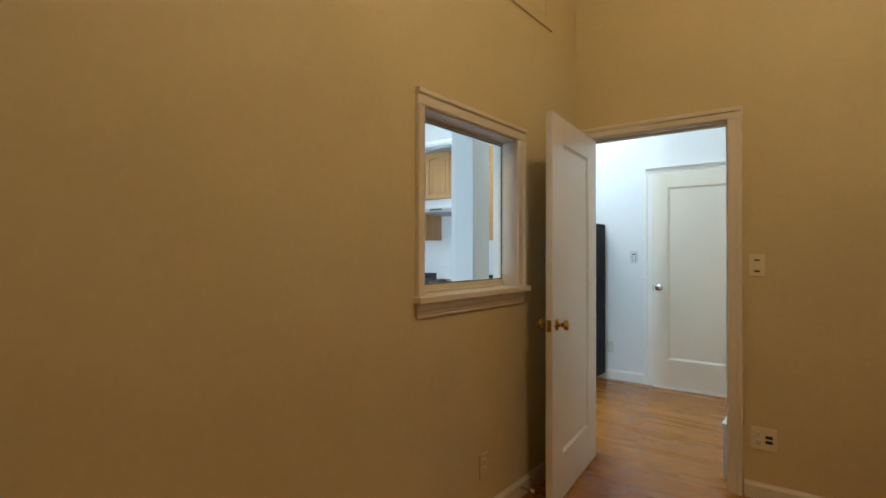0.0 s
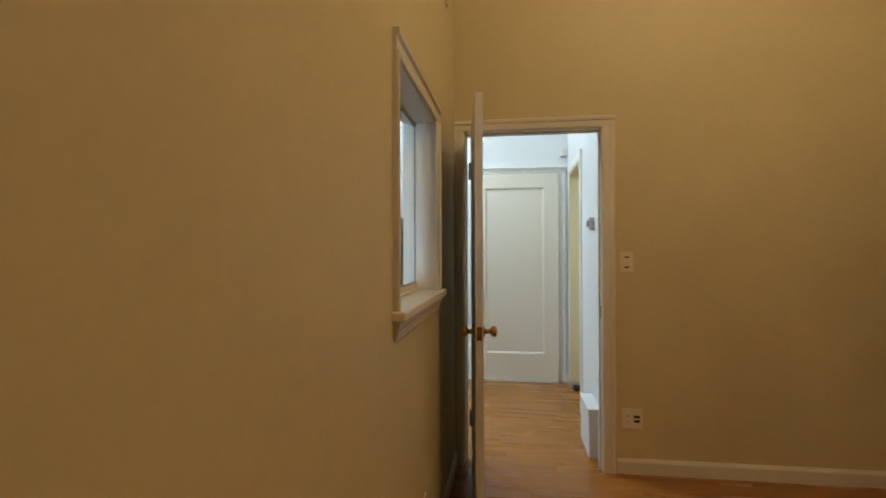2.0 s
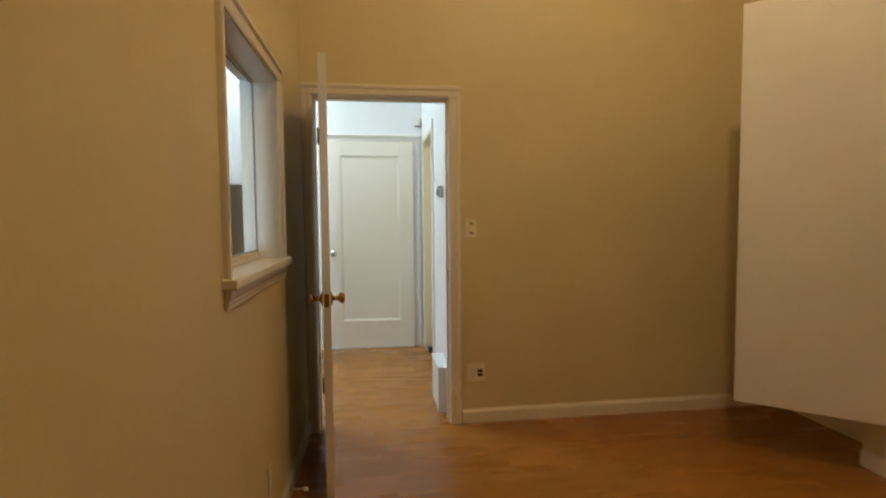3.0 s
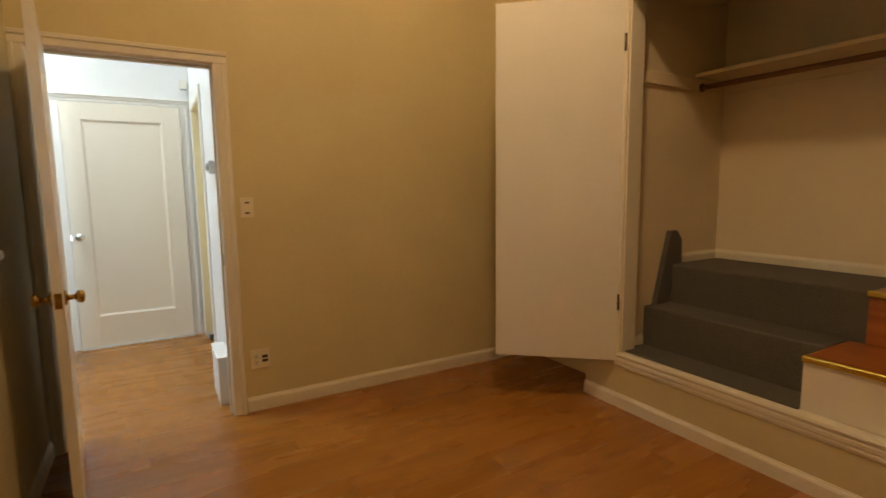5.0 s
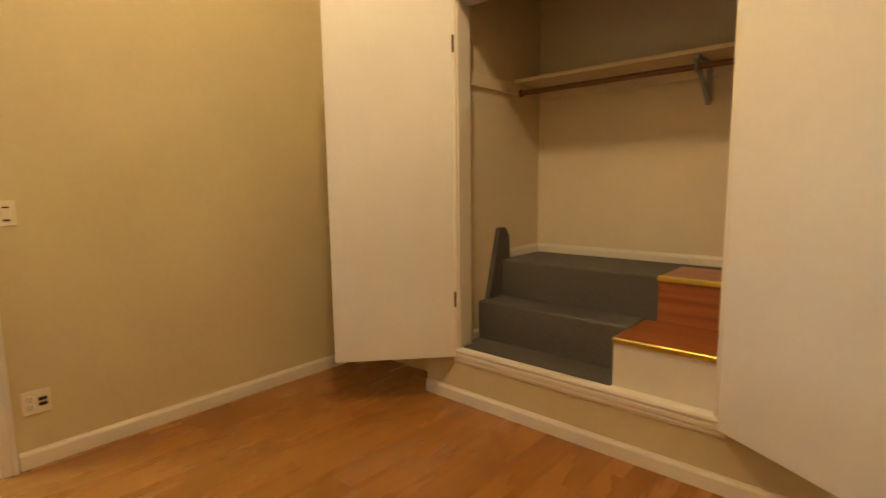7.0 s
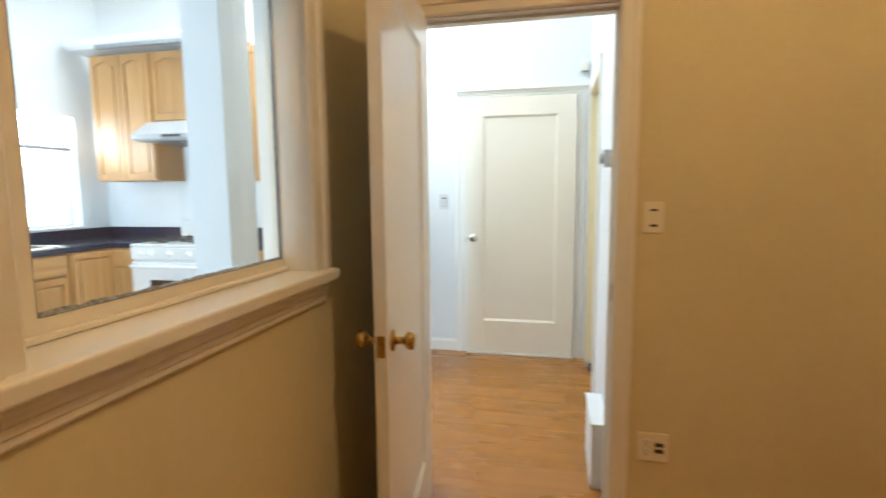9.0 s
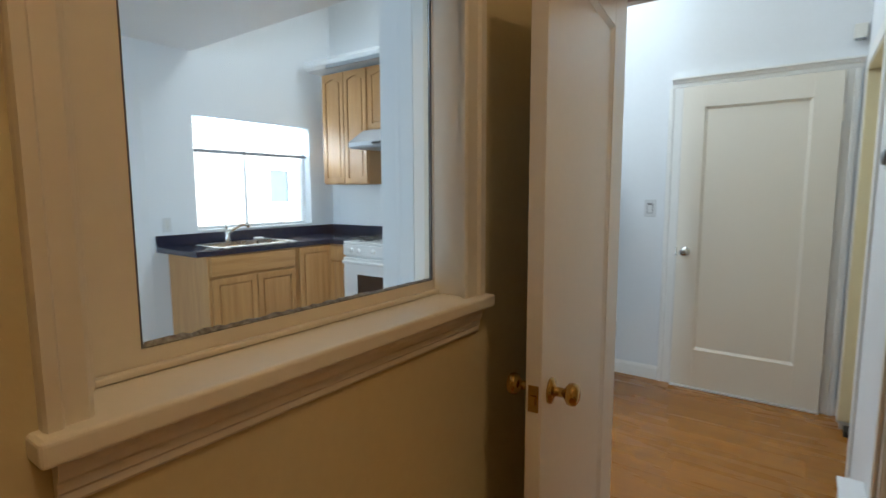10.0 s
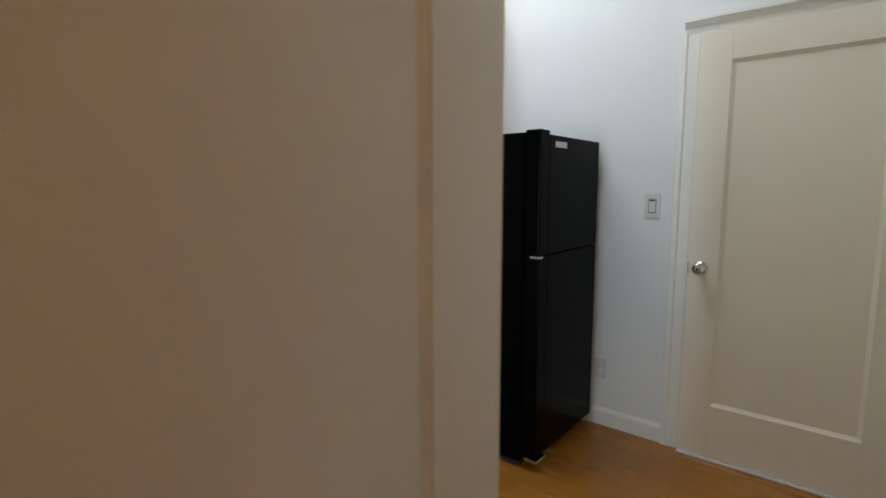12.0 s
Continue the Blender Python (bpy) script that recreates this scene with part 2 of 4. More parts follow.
def prism(outline, place, bm=None):
    """Extrudes a flat outline: place(u, v, 0 or 1) gives the point."""
    out = bm or bmesh.new()
    a = [out.verts.new(place(u, v, 0)) for u, v in outline]
    b = [out.verts.new(place(u, v, 1)) for u, v in outline]
    out.faces.new(a)
    out.faces.new(b[::-1])
    for k in range(len(a)):
        out.faces.new((a[k], b[k], b[(k + 1) % len(a)], a[(k + 1) % len(a)]))
    return out


def run_x(profile, x0, x1, bm=None):
    """A moulding along x; its profile is in (y, z)."""
    return prism(profile, lambda u, v, e: (x1 if e else x0, u, v), bm)


def run_y(profile, y0, y1, bm=None):
    """A moulding along y; its profile is in (x, z)."""
    return prism(profile, lambda u, v, e: (u, y1 if e else y0, v), bm)


def run_z(profile, z0, z1, bm=None):
    """A moulding upright; its profile is in (x, y)."""
    return prism(profile, lambda u, v, e: (u, v, z1 if e else z0), bm)


def base_profile(face, out_dir, height=0.09, thick=0.014):
    f, s = face, out_dir
    return [(f, 0.0), (f + s * thick, 0.0), (f + s * thick, height - 0.022), (f + s * thick * 0.75, height - 0.012), (f + s * thick * 0.45, height - 0.006), (f + s * thick * 0.35, height), (f, height)]


# ---- structure ----
XW, XK = -0.63, -0.785          # partition: bedroom face, kitchen face
YD, YH = 3.39, 3.51            # door wall: bedroom face, hall face
YB = 5.46                      # back wall of hall and kitchen
XC = 2.31                      # closet front
XL = -4.255                    # kitchen window wall
TOP = 3.70
JL, JR, JT = -0.578, 0.262, 2.060   # doorway

single("wall_west", boxes(((XK, -2, 0), (XW, 1.80, TOP)), ((XK, 2.614, 0), (XW, YD, TOP)), ((XK, 1.80, 0), (XW, 2.614, 1.105)), ((XK, 1.80, 1.928), (XW, 2.614, TOP))),
       CREAM, "smooth cream painted partition wall with a fixed window", "wall", kind="structure")
single("wall_north", boxes(((XK, YD, 0), (JL, YH, TOP)), ((JR, YD, 0), (2.65, YH, TOP)), ((JL, YD, JT), (JR, YH, TOP))),
       CREAM, "cream painted bedroom wall around the open doorway", "wall", kind="structure")
single("wall_east", boxes(((XC, 2.262, 0), (2.42, 2.535, TOP)), ((XC, -2, 0), (2.42, 0.812, TOP)), ((XC, 0.812, 0), (2.42, 2.262, 0.30)), ((XC, 0.812, 2.40), (2.42, 2.262, TOP)), ((2.55, 2.535, 0), (2.65, YD, TOP)), ((2.42, 2.435, 0), (2.65, 2.535, TOP))),
       CREAM, "cream painted wall with the raised closet opening", "wall", kind="structure")
# the opening at x -1.5 to -0.85 is unseen, added for living_daylight
single("wall_south", boxes(((-0.70, -2.12, 0), (3.45, -2, TOP)), ((-4.4, -2.12, 0), (-1.5, -2, TOP)), ((-0.85, -2.12, 0), (-0.70, -2, TOP)), ((-1.5, -2.12, 0), (-0.85, -2, 0.1)), ((-1.5, -2.12, 2.1), (-0.85, -2, TOP))), CREAM, "plain cream wall behind the walk", "wall", kind="structure")
single("wall_hall_back", boxes(((-4.4, YB, 0), (0.52, 5.6, TOP))), WHITE, "white painted back wall of hall and kitchen", "wall", kind="structure")
single("wall_hall_side", boxes(((0.275, YH, 0), (0.52, 4.50, TOP)), ((0.275, 5.25, 0), (0.52, YB, TOP)), ((0.275, 4.50, 2.06), (0.52, 5.25, TOP)), ((0.47, 4.50, 0), (0.52, 5.25, 2.06))),
       WHITE, "white painted hall side wall with a recessed door", "wall", kind="structure")
single("wall_kitchen", boxes(((-4.42, 2.555, 0), (XL, 3.905, TOP)), ((-4.42, 5.15, 0), (XL, YB, TOP)), ((-4.42, 3.905, 0), (XL, 5.15, 1.055)), ((-4.42, 3.905, 2.055), (XL, 5.15, TOP)), ((-4.42, -2, 0), (-3.92, 2.555, 2.58))),
       WHITE, "white painted kitchen wall around the bright window", "wall", kind="structure")
single("wall_closet", boxes(((3.30, 0.0, 0), (3.42, 2.43, TOP)), ((2.42, 2.30, 0), (3.30, 2.43, TOP)), ((2.42, 0.0, 0), (3.30, 0.10, TOP))),
       CREAM2, "plain cream painted inside walls of the closet", "wall", kind="structure")
single("ceiling_bedroom", boxes(((XK, -2, TOP), (3.45, YH, TOP + 0.12))), CEIL, "flat white bedroom ceiling", "ceiling", kind="structure")
single("ceiling_kitchen", boxes(((-4.42, 3.92, TOP), (0.52, 5.6, TOP + 0.12)), ((XK, YH, TOP), (0.52, 3.92, TOP + 0.12))), CEIL, "flat white high kitchen ceiling", "ceiling", kind="structure")
single("ceiling_living", boxes(((-4.42, -2, 2.58), (XK, 3.92, TOP + 0.1))), CEIL, "lower white ceiling before the kitchen", "ceiling", kind="structure")
single("post", bx((-1.860, 3.650, 0), (-1.637, 3.900, 2.58), 0.004), WHITE, "square white painted post between living room and kitchen", "post", kind="structure")

# baseboards
bb = thing("baseboard", "white painted baseboards with a rounded top edge", "baseboard", kind="structure")
part("baseboard_north", run_x(base_profile(YD, -1), 0.331, 2.55), TRIM, bb)
part("baseboard_west", run_y(base_profile(XW, 1), -1.98, YD), TRIM, bb)
part("baseboard_east", run_y(base_profile(XC, -1, 0.085, 0.016), -1.98, 2.535), TRIM, bb)
part("baseboard_hall", run_x(base_profile(YB, -1, 0.10), -1.9, -0.76), HTRIM, bb)
part("baseboard_hall_side", run_y(base_profile(0.275, -1, 0.10), 3.95, 4.424), HTRIM, bb)
part("baseboard_corner", run_x(base_profile(YB, -1, 0.10), 0.253, 0.274), HTRIM, bb)
part("baseboard_closet_back", run_y([(u, v + 0.845) for u, v in base_profile(3.30, -1, 0.062)], 0.1, 2.3), TRIM, bb)
part("baseboard_closet_side", run_x([(u, v + 0.845) for u, v in base_profile(2.30, -1, 0.062)], 2.87, 3.285), TRIM, bb)
part("baseboard_closet_low", run_x([(u, v + 0.35) for u, v in base_profile(2.30, -1, 0.062)], 2.42, 2.56), TRIM, bb)
part("baseboard_living", run_y(base_profile(XL, 1, 0.10), 2.56, 3.60), HTRIM, bb)


# ---- bedroom door ----
def casing_v(x0, x1, y, out_dir, z0, z1):
    """One upright of a door casing with a flat face and a raised outer bead; x1 is the outer edge."""
    s = 1 if x1 > x0 else -1
    w = abs(x1 - x0)
    d = out_dir
    return run_z([(x0, y), (x0, y + d * 0.014), (x0 + s * 0.006, y + d * 0.018), (x0 + s * w * 0.62, y + d * 0.020), (x0 + s * w * 0.68, y + d * 0.027), (x0 + s * w * 0.95, y + d * 0.027), (x1, y + d * 0.020), (x1, y)], z0, z1)


def casing_h(z0, z1, y, out_dir, x0, x1):
    w = z1 - z0
    d = out_dir
    return run_x([(y, z0), (y + d * 0.014, z0), (y + d * 0.018, z0 + 0.006), (y + d * 0.020, z0 + w * 0.60), (y + d * 0.028, z0 + w * 0.66), (y + d * 0.030, z0 + w * 0.93), (y + d * 0.022, z1), (y, z1)], x0, x1)


df = thing("door_frame", "cream white painted door frame with moulded casing", "door frame", (JR, YD, 0), kind="structure")
part("casing_side", casing_v(JR - 0.008, 0.325, YD, -1, 0, JT - 0.006), TRIM, df)
part("casing_side", casing_v(JL + 0.006, XW + 0.001, YD, -1, 0, JT - 0.006), TRIM, df)
part("casing_head", casing_h(JT - 0.006, 2.118, YD, -1, XW + 0.001, 0.325), TRIM, df)
part("casing_side", casing_v(JR - 0.008, 0.273, YH, 1, 0, JT - 0.006), TRIM, df)
part("casing_side", casing_v(JL + 0.006, JL - 0.07, YH, 1, 0, JT - 0.006), TRIM, df)
part("casing_head", casing_h(JT - 0.006, 2.118, YH, 1, JL - 0.07, 0.273), TRIM, df)
part("jamb", bx((JR - 0.012, YD - 0.002, 0), (JR - 0.002, YH + 0.002, JT - 0.012), 0.001), TRIM, df)
part("jamb", bx((JL + 0.002, YD - 0.002, 0), (JL + 0.012, YH + 0.002, JT - 0.012), 0.001), TRIM, df)
part("jamb_head", bx((JL + 0.002, YD - 0.002, JT - 0.012), (JR - 0.002, YH + 0.002, JT - 0.002), 0.001), TRIM, df)
part("door_stop", bx((JR - 0.023, 3.432, 0), (JR - 0.0125, 3.47, JT - 0.024), 0.002), TRIM, df)
part("door_stop", bx((JL + 0.0125, 3.432, 0), (JL + 0.023, 3.47, JT - 0.024), 0.002), TRIM, df)
part("door_stop", bx((JL + 0.0125, 3.432, JT - 0.024), (JR - 0.0125, 3.47, JT - 0.0125), 0.002), TRIM, df)
part("strike_plate", bx((JR - 0.0145, 3.396, 0.915), (JR - 0.0118, 3.425, 0.985), 0.001), CHROME, df, "worn metal strike plate")


def panel_leaf(parent, w, th, z0, z1, px0, px1, pz0, pz1, material):
    """A door leaf in its own axes (x along the width, y through it): stiles, rails, recessed panel and sloped sticking on both faces."""
    part("stile", bx((0, 0, z0), (px0, th, z1), 0.002), material, parent, local=True)
    part("stile", bx((px1, 0, z0), (w, th, z1), 0.002), material, parent, local=True)
    part("rail", bx((px0, 0.0004, pz1), (px1, th - 0.0004, z1), 0.0015), material, parent, local=True)
    part("rail", bx((px0, 0.0004, z0), (px1, th - 0.0004, pz0), 0.0015), material, parent, local=True)
    part("panel", bx((px0, 0.011, pz0), (px1, th - 0.011, pz1)), material, parent, local=True)
    st = bmesh.new()
    for y0, y1 in ((0.0025, 0.0108), (th - 0.0025, th - 0.0108)):
        s = 0.016
        for q in (((px0, pz0), (px1, pz0), (px1 - s, pz0 + s), (px0 + s, pz0 + s)), ((px0, pz1), (px1, pz1), (px1 - s, pz1 - s), (px0 + s, pz1 - s)),
                  ((px0, pz0), (px0, pz1), (px0 + s, pz1 - s), (px0 + s, pz0 + s)), ((px1, pz0), (px1, pz1), (px1 - s, pz1 - s), (px1 - s, pz0 + s))):
            st.faces.new([st.verts.new((u, (y0 if i < 2 else y1), v)) for i, (u, v) in enumerate(q)])
    part("sticking", st, material, parent, local=True)


def knob_set(parent, u, v, th, material, r, local=True):
    for side, y in ((-1, 0.0), (1, th)):
        k = part("knob", lathe((u, y, v), (0, side, 0), [(0, r * 1.15), (0.006, r * 1.12), (0.010, r * 0.6), (0.014, r * 0.42), (0.032, r * 0.40), (0.036, r * 0.62), (0.042, r * 0.92), (0.052, r * 1.0), (0.060, r * 0.9), (0.065, r * 0.55), (0.066, 0.001)], 28), material, parent, "polished round knob on a rose", local)


HX, HY, FX, FY = -0.530, 3.385, -0.442, 2.560
LW = math.hypot(FX - HX, FY - HY)
door = thing("door_1", "open white panelled door with brass knobs", "door", kind="structure", m=pose(HX, HY, 0, 0, 0, math.degrees(math.atan2(FY - HY, FX - HX))))
TH = 0.036
panel_leaf(door, LW, TH, 0.012, 2.035, 0.180, LW - 0.165, 0.250, 1.895, LEAF)
knob_set(door, LW - 0.062, 0.945, TH, BRASS, 0.026)
part("latch_plate", bx((LW - 0.001, 0.006, 0.914), (LW + 0.0015, TH - 0.006, 0.974), 0.0008), BRASS, door, "worn brass latch plate", True)
part("latch_bolt", bx((LW, 0.011, 0.93), (LW + 0.006, TH - 0.011, 0.952), 0.002), BRASS, door, "", True)
for zz in (0.24, 1.76):
    h = part("hinge", rod((-0.006, -0.006, zz), (-0.006, -0.006, zz + 0.10), 0.007), BRONZE, door, "dark metal butt hinge", True)
    part("hinge_leaf", bx((-0.004, -0.003, zz), (0.022, -0.0005, zz + 0.10), 0.0005), BRONZE, h, "", True)

# ---- interior window ----
win = thing("window_1", "fixed interior window with cream painted casing and stool", "window", (XW, 2.18, 1.1), kind="structure")
WY0, WY1, WZ0, WZ1 = 1.812, 2.607, 1.137, 1.922


def wcase_v(y0, y1, z0, z1):
    s = 1 if y1 > y0 else -1
    w = abs(y1 - y0)
    return run_z([(XW, y0), (XW + 0.010, y0), (XW + 0.014, y0 + s * 0.006), (XW + 0.014, y0 + s * w * 0.6), (XW + 0.021, y0 + s * w * 0.68), (XW + 0.021, y0 + s * w * 0.95), (XW + 0.014, y1), (XW, y1)], z0, z1)


part("casing_side", wcase_v(WY0, 1.762, WZ0, WZ1), TRIM, win)
part("casing_side", wcase_v(2.590, 2.670, WZ0, WZ1), TRIM, win)
part("casing_head", run_y([(XW, WZ1), (XW + 0.010, WZ1), (XW + 0.014, WZ1 + 0.006), (XW + 0.014, WZ1 + 0.042), (XW + 0.023, WZ1 + 0.050), (XW + 0.024, WZ1 + 0.066), (XW + 0.016, WZ1 + 0.070), (XW, WZ1 + 0.070)], 1.762, 2.670), TRIM, win)
part("window_sill", bx((-0.780, 1.750, 1.106), (-0.588, 2.682, WZ0), 0.006, 3), TRIM, win)
part("apron", run_y([(XW, 1.044), (XW + 0.008, 1.044), (XW + 0.010, 1.048), (XW + 0.010, 1.058), (XW + 0.013, 1.062), (XW + 0.013, 1.073), (XW + 0.017, 1.078), (XW + 0.020, 1.090), (XW + 0.020, 1.106), (XW, 1.106)], 1.770, 2.655), TRIM, win)
part("jamb", bx((-0.782, WY0 - 0.008, WZ0 + 0.001), (XW + 0.003, WY0, WZ1 - 0.007)), TRIM, win)
part("jamb", bx((-0.782, WY1 - 0.003, WZ0 + 0.001), (XW + 0.003, WY1 + 0.004, WZ1 - 0.007)), TRIM, win)
part("jamb_head", bx((-0.782, WY0 - 0.008, WZ1 - 0.006), (XW + 0.003, WY1 + 0.004, WZ1 + 0.003)), TRIM, win)
GX, GY0, GY1, GZ0, GZ1 = -0.728, 1.908, 2.600, 1.171, 1.903
FX0, FX1 = GX - 0.022, GX + 0.007
sash = part("sash", boxes(((FX0, WY0 + 0.001, WZ0 + 0.001), (FX1, GY0, WZ1 - 0.007)), ((FX0, GY0, WZ0 + 0.001), (FX1, GY1, GZ0)), ((FX0, GY0, GZ1), (FX1, GY1, WZ1 - 0.007)), ((FX0, GY1, WZ0 + 0.001), (FX1, WY1 - 0.004, WZ1 - 0.007))), TRIM, win)
# thin added strip; its paler enamel stands for daylight on the jamb
part("lit_jamb_strip", bx((-0.784, WY1 - 0.006, WZ0 + 0.001), (FX0 - 0.001, WY1 - 0.0035, WZ1 - 0.007)), HTRIM, win, "added white strip for the daylit kitchen side of the jamb")
part("stop_bead", bx((FX1 + 0.001, WY0 + 0.001, WZ0 + 0.001), (FX1 + 0.022, WY0 + 0.030, WZ1 - 0.007), 0.003), TRIM, win)
part("stop_bead", bx((FX1 + 0.001, WY0 + 0.031, WZ0 + 0.001), (FX1 + 0.015, WY1 - 0.005, WZ0 + 0.012), 0.003), TRIM, win)
part("gasket", boxes(((GX - 0.004, GY0 + 0.0005, GZ0 + 0.0005), (GX + 0.004, GY0 + 0.004, GZ1 - 0.0005)), ((GX - 0.004, GY1 - 0.006, GZ0 + 0.0005), (GX + 0.004, GY1 - 0.0005, GZ1 - 0.0005)), ((GX - 0.004, GY0 + 0.004, GZ0 + 0.0005), (GX + 0.004, GY1 - 0.006, GZ0 + 0.005)), ((GX - 0.004, GY0 + 0.004, GZ1 - 0.004), (GX + 0.004, GY1 - 0.006, GZ1 - 0.0005))), GASKET, sash, "thin dark glazing seal")
rng = random.Random(5)
bead = bmesh.new()
ring0 = None
for i in range(61):
    yy = GY0 + 0.006 + (GY1 - GY0 - 0.014) * i / 60
    hgt = 0.0005 + 0.0035 * rng.random() * (1.5 - i / 60)
    ring = [bead.verts.new((GX + u, yy, GZ0 + v)) for u, v in ((0.0017, 0.0052), (0.0062, 0.0004), (0.0075, 0.0015 + hgt * 0.3), (0.0045, 0.004 + hgt * 0.5), (0.0017, 0.005 + hgt))]
    if ring0:
        for k in range(5):
            bead.faces.new((ring0[k], ring0[(k + 1) % 5], ring[(k + 1) % 5], ring[k]))
    ring0 = ring
part("sealant", bead, SEAL, sash, "ragged grey sealant bead along the glass")
pane = part("pane", bx((GX - 0.0015, GY0 + 0.0045, GZ0 + 0.0055), (GX + 0.0015, GY1 - 0.0065, GZ1 - 0.0045)), GLASS, sash, "clear glass pane")
pane.visible_shadow = False

# access panel high on the partition
ap = thing("access_panel", "flat painted access panel with thin trim high on the wall", "wall panel", (XW, 2.5, 2.66))
part("frame", boxes(((XW, 2.05, 2.652), (XW + 0.010, 3.02, 2.715)), ((XW, 2.93, 2.715), (XW + 0.010, 3.02, 3.16)), ((XW, 2.05, 2.715), (XW + 0.010, 2.14, 3.16)), ((XW, 2.05, 3.16), (XW + 0.010, 3.02, 3.20))), CREAM, ap)
part("panel", bx((XW, 2.146, 2.721), (XW + 0.006, 2.922, 3.154), 0.001), CREAM, ap)


# ---- plates ----
def plate_matrix(at, facing):
    return pose(*at, 0, 0, {"-y": 0, "+x": 90, "+y": 180, "-x": 270}[facing])


def rocker_switch(at, facing, w=0.072, h=0.118, dark=True, label="", mat_=None):
    """A wall plate in its own axes: x across, z up, face towards -y."""
    t = thing("light_switch", label, "light switch", m=plate_matrix(at, facing))
    part("plate", bx((-w / 2, -0.006, -h / 2), (w / 2, 0, h / 2), 0.002), mat_ or PLASTIC, t, local=True)
    if w > 0.075:
        part("rocker_gap", bx((-0.0195, -0.0066, -0.0365), (0.0195, -0.0055, 0.0365)), DARKP, t, "dark gap around the rocker", True)
    part("rocker", bx((-0.017, -0.010, -0.034), (0.017, -0.006, 0.034), 0.002), mat_ or PLASTIC, t, local=True)
    if dark:
        part("slot", bx((-0.013, -0.0112, 0.024), (0.013, -0.0100, 0.032)), DARKP, t, "dark slot", True)
    if dark and w < 0.075:
        part("slot", bx((-0.013, -0.0112, -0.036), (0.013, -0.0100, -0.027)), DARKP, t, "dark slot", True)
    return t


def duplex(parent, cx):
    for cz in (0.02, -0.02):
        rec = part("receptacle", lathe((cx, -0.006, cz), (0, -1, 0), [(0, 0.0165), (0.002, 0.016), (0.0025, 0.012)], 20), PLASTIC, parent, local=True)
        for dx in (-0.006, 0.006):
            part("slot", bx((cx + dx - 0.0014, -0.0092, cz - 0.001), (cx + dx + 0.0014, -0.0084, cz + 0.009)), DARKP, rec, "", True)
        part("slot", bx((cx - 0.003, -0.0092, cz - 0.010), (cx + 0.003, -0.0084, cz - 0.005)), DARKP, rec, "", True)


def outlet(at, facing, label, two=False, mat_=None):
    t = thing("wall_outlet", label, "wall outlet", m=plate_matrix(at, facing))
    w = 0.116 if two else 0.072
    part("plate", bx((-w / 2, -0.006, -0.059), (w / 2, 0, 0.059), 0.002), mat_ or PLASTIC, t, local=True)
    duplex(t, -0.024 if two else 0.0)
    if two:
        part("jack", bx((0.008, -0.010, 0.004), (0.042, -0.006, 0.020), 0.001), DARKP, t, "dark cable jack", True)
        part("jack", bx((0.008, -0.010, -0.022), (0.042, -0.006, -0.006), 0.001), DARKP, t, "dark cable jack", True)
    return t


rocker_switch((0.392, YD, 1.250), "-y", label="ivory light switch with dark slots beside the doorway", mat_=IVORY)
outlet((0.420, YD, 0.325), "-y", "ivory double outlet plate with dark cable jacks", True, IVORY)
outlet((XW, 2.270, 0.285), "+x", "cream painted outlet plate low on the partition", False, CREAM)
rocker_switch((-0.884, YB, 1.272), "-y", w=0.078, h=0.124, label="white rocker switch beside the hall door", mat_=PLATE)
outlet((-1.130, YB, 0.335), "-y", "pale grey outlet plate low beside the fridge", False, PLATE)
outlet((XL, 2.872, 0.616), "+x", "pale grey outlet plate on the living room wall", False, PLATE)
outlet((XL, 3.640, 1.13), "+x", "pale grey outlet plate above the kitchen counter", False, PLATE)

ds = thing("door_stop", "white tipped spring doorstop on the baseboard", "doorstop", (-0.6, 2.62, 0.05))
part("spring", lathe((-0.616, 2.615, 0.055), (1, 0, 0), [(0.004 * i, 0.008 if i % 2 else 0.0062) for i in range(17)], 10), CHROME, ds)
part("tip", lathe((-0.552, 2.615, 0.055), (1, 0, 0), [(0, 0.008), (0.003, 0.010), (0.014, 0.010), (0.018, 0.006)], 14), PLASTIC, ds)

# ---- closet ----
cf = thing("closet_frame", "cream white moulded frame and sill of the raised closet", "closet frame", (XC, 1.52, 0.3), kind="structure")
CY0, CY1, CZ1 = 0.812, 2.262, 2.40


def ccase_v(y0, y1, z0, z1):
    s = 1 if y1 > y0 else -1
    w = abs(y1 - y0)
    return run_z([(XC, y0), (XC - 0.014, y0), (XC - 0.018, y0 + s * 0.005), (XC - 0.018, y0 + s * w * 0.6), (XC - 0.025, y0 + s * w * 0.68), (XC - 0.025, y0 + s * w * 0.95), (XC - 0.018, y1), (XC, y1)], z0, z1)


part("casing_side", ccase_v(CY1 - 0.005, CY1 + 0.035, 0.35, CZ1), TRIM, cf)
part("casing_side", ccase_v(CY0 + 0.005, CY0 - 0.035, 0.35, CZ1), TRIM, cf)
part("casing_head", bx((XC - 0.022, CY0 - 0.035, CZ1 - 0.004), (XC, CY1 + 0.035, CZ1 + 0.060), 0.004), TRIM, cf)
part("jamb", bx((XC - 0.002, CY1 - 0.014, 0.345), (2.422, CY1 - 0.001, CZ1 - 0.012), 0.001), TRIM, cf)
part("jamb", bx((XC - 0.002, CY0 + 0.001, 0.345), (2.422, CY0 + 0.014, CZ1 - 0.012), 0.001), TRIM, cf)
part("jamb_head", bx((XC - 0.002, CY0 + 0.001, CZ1 - 0.012), (2.422, CY1 - 0.001, CZ1 - 0.001), 0.001), TRIM, cf)
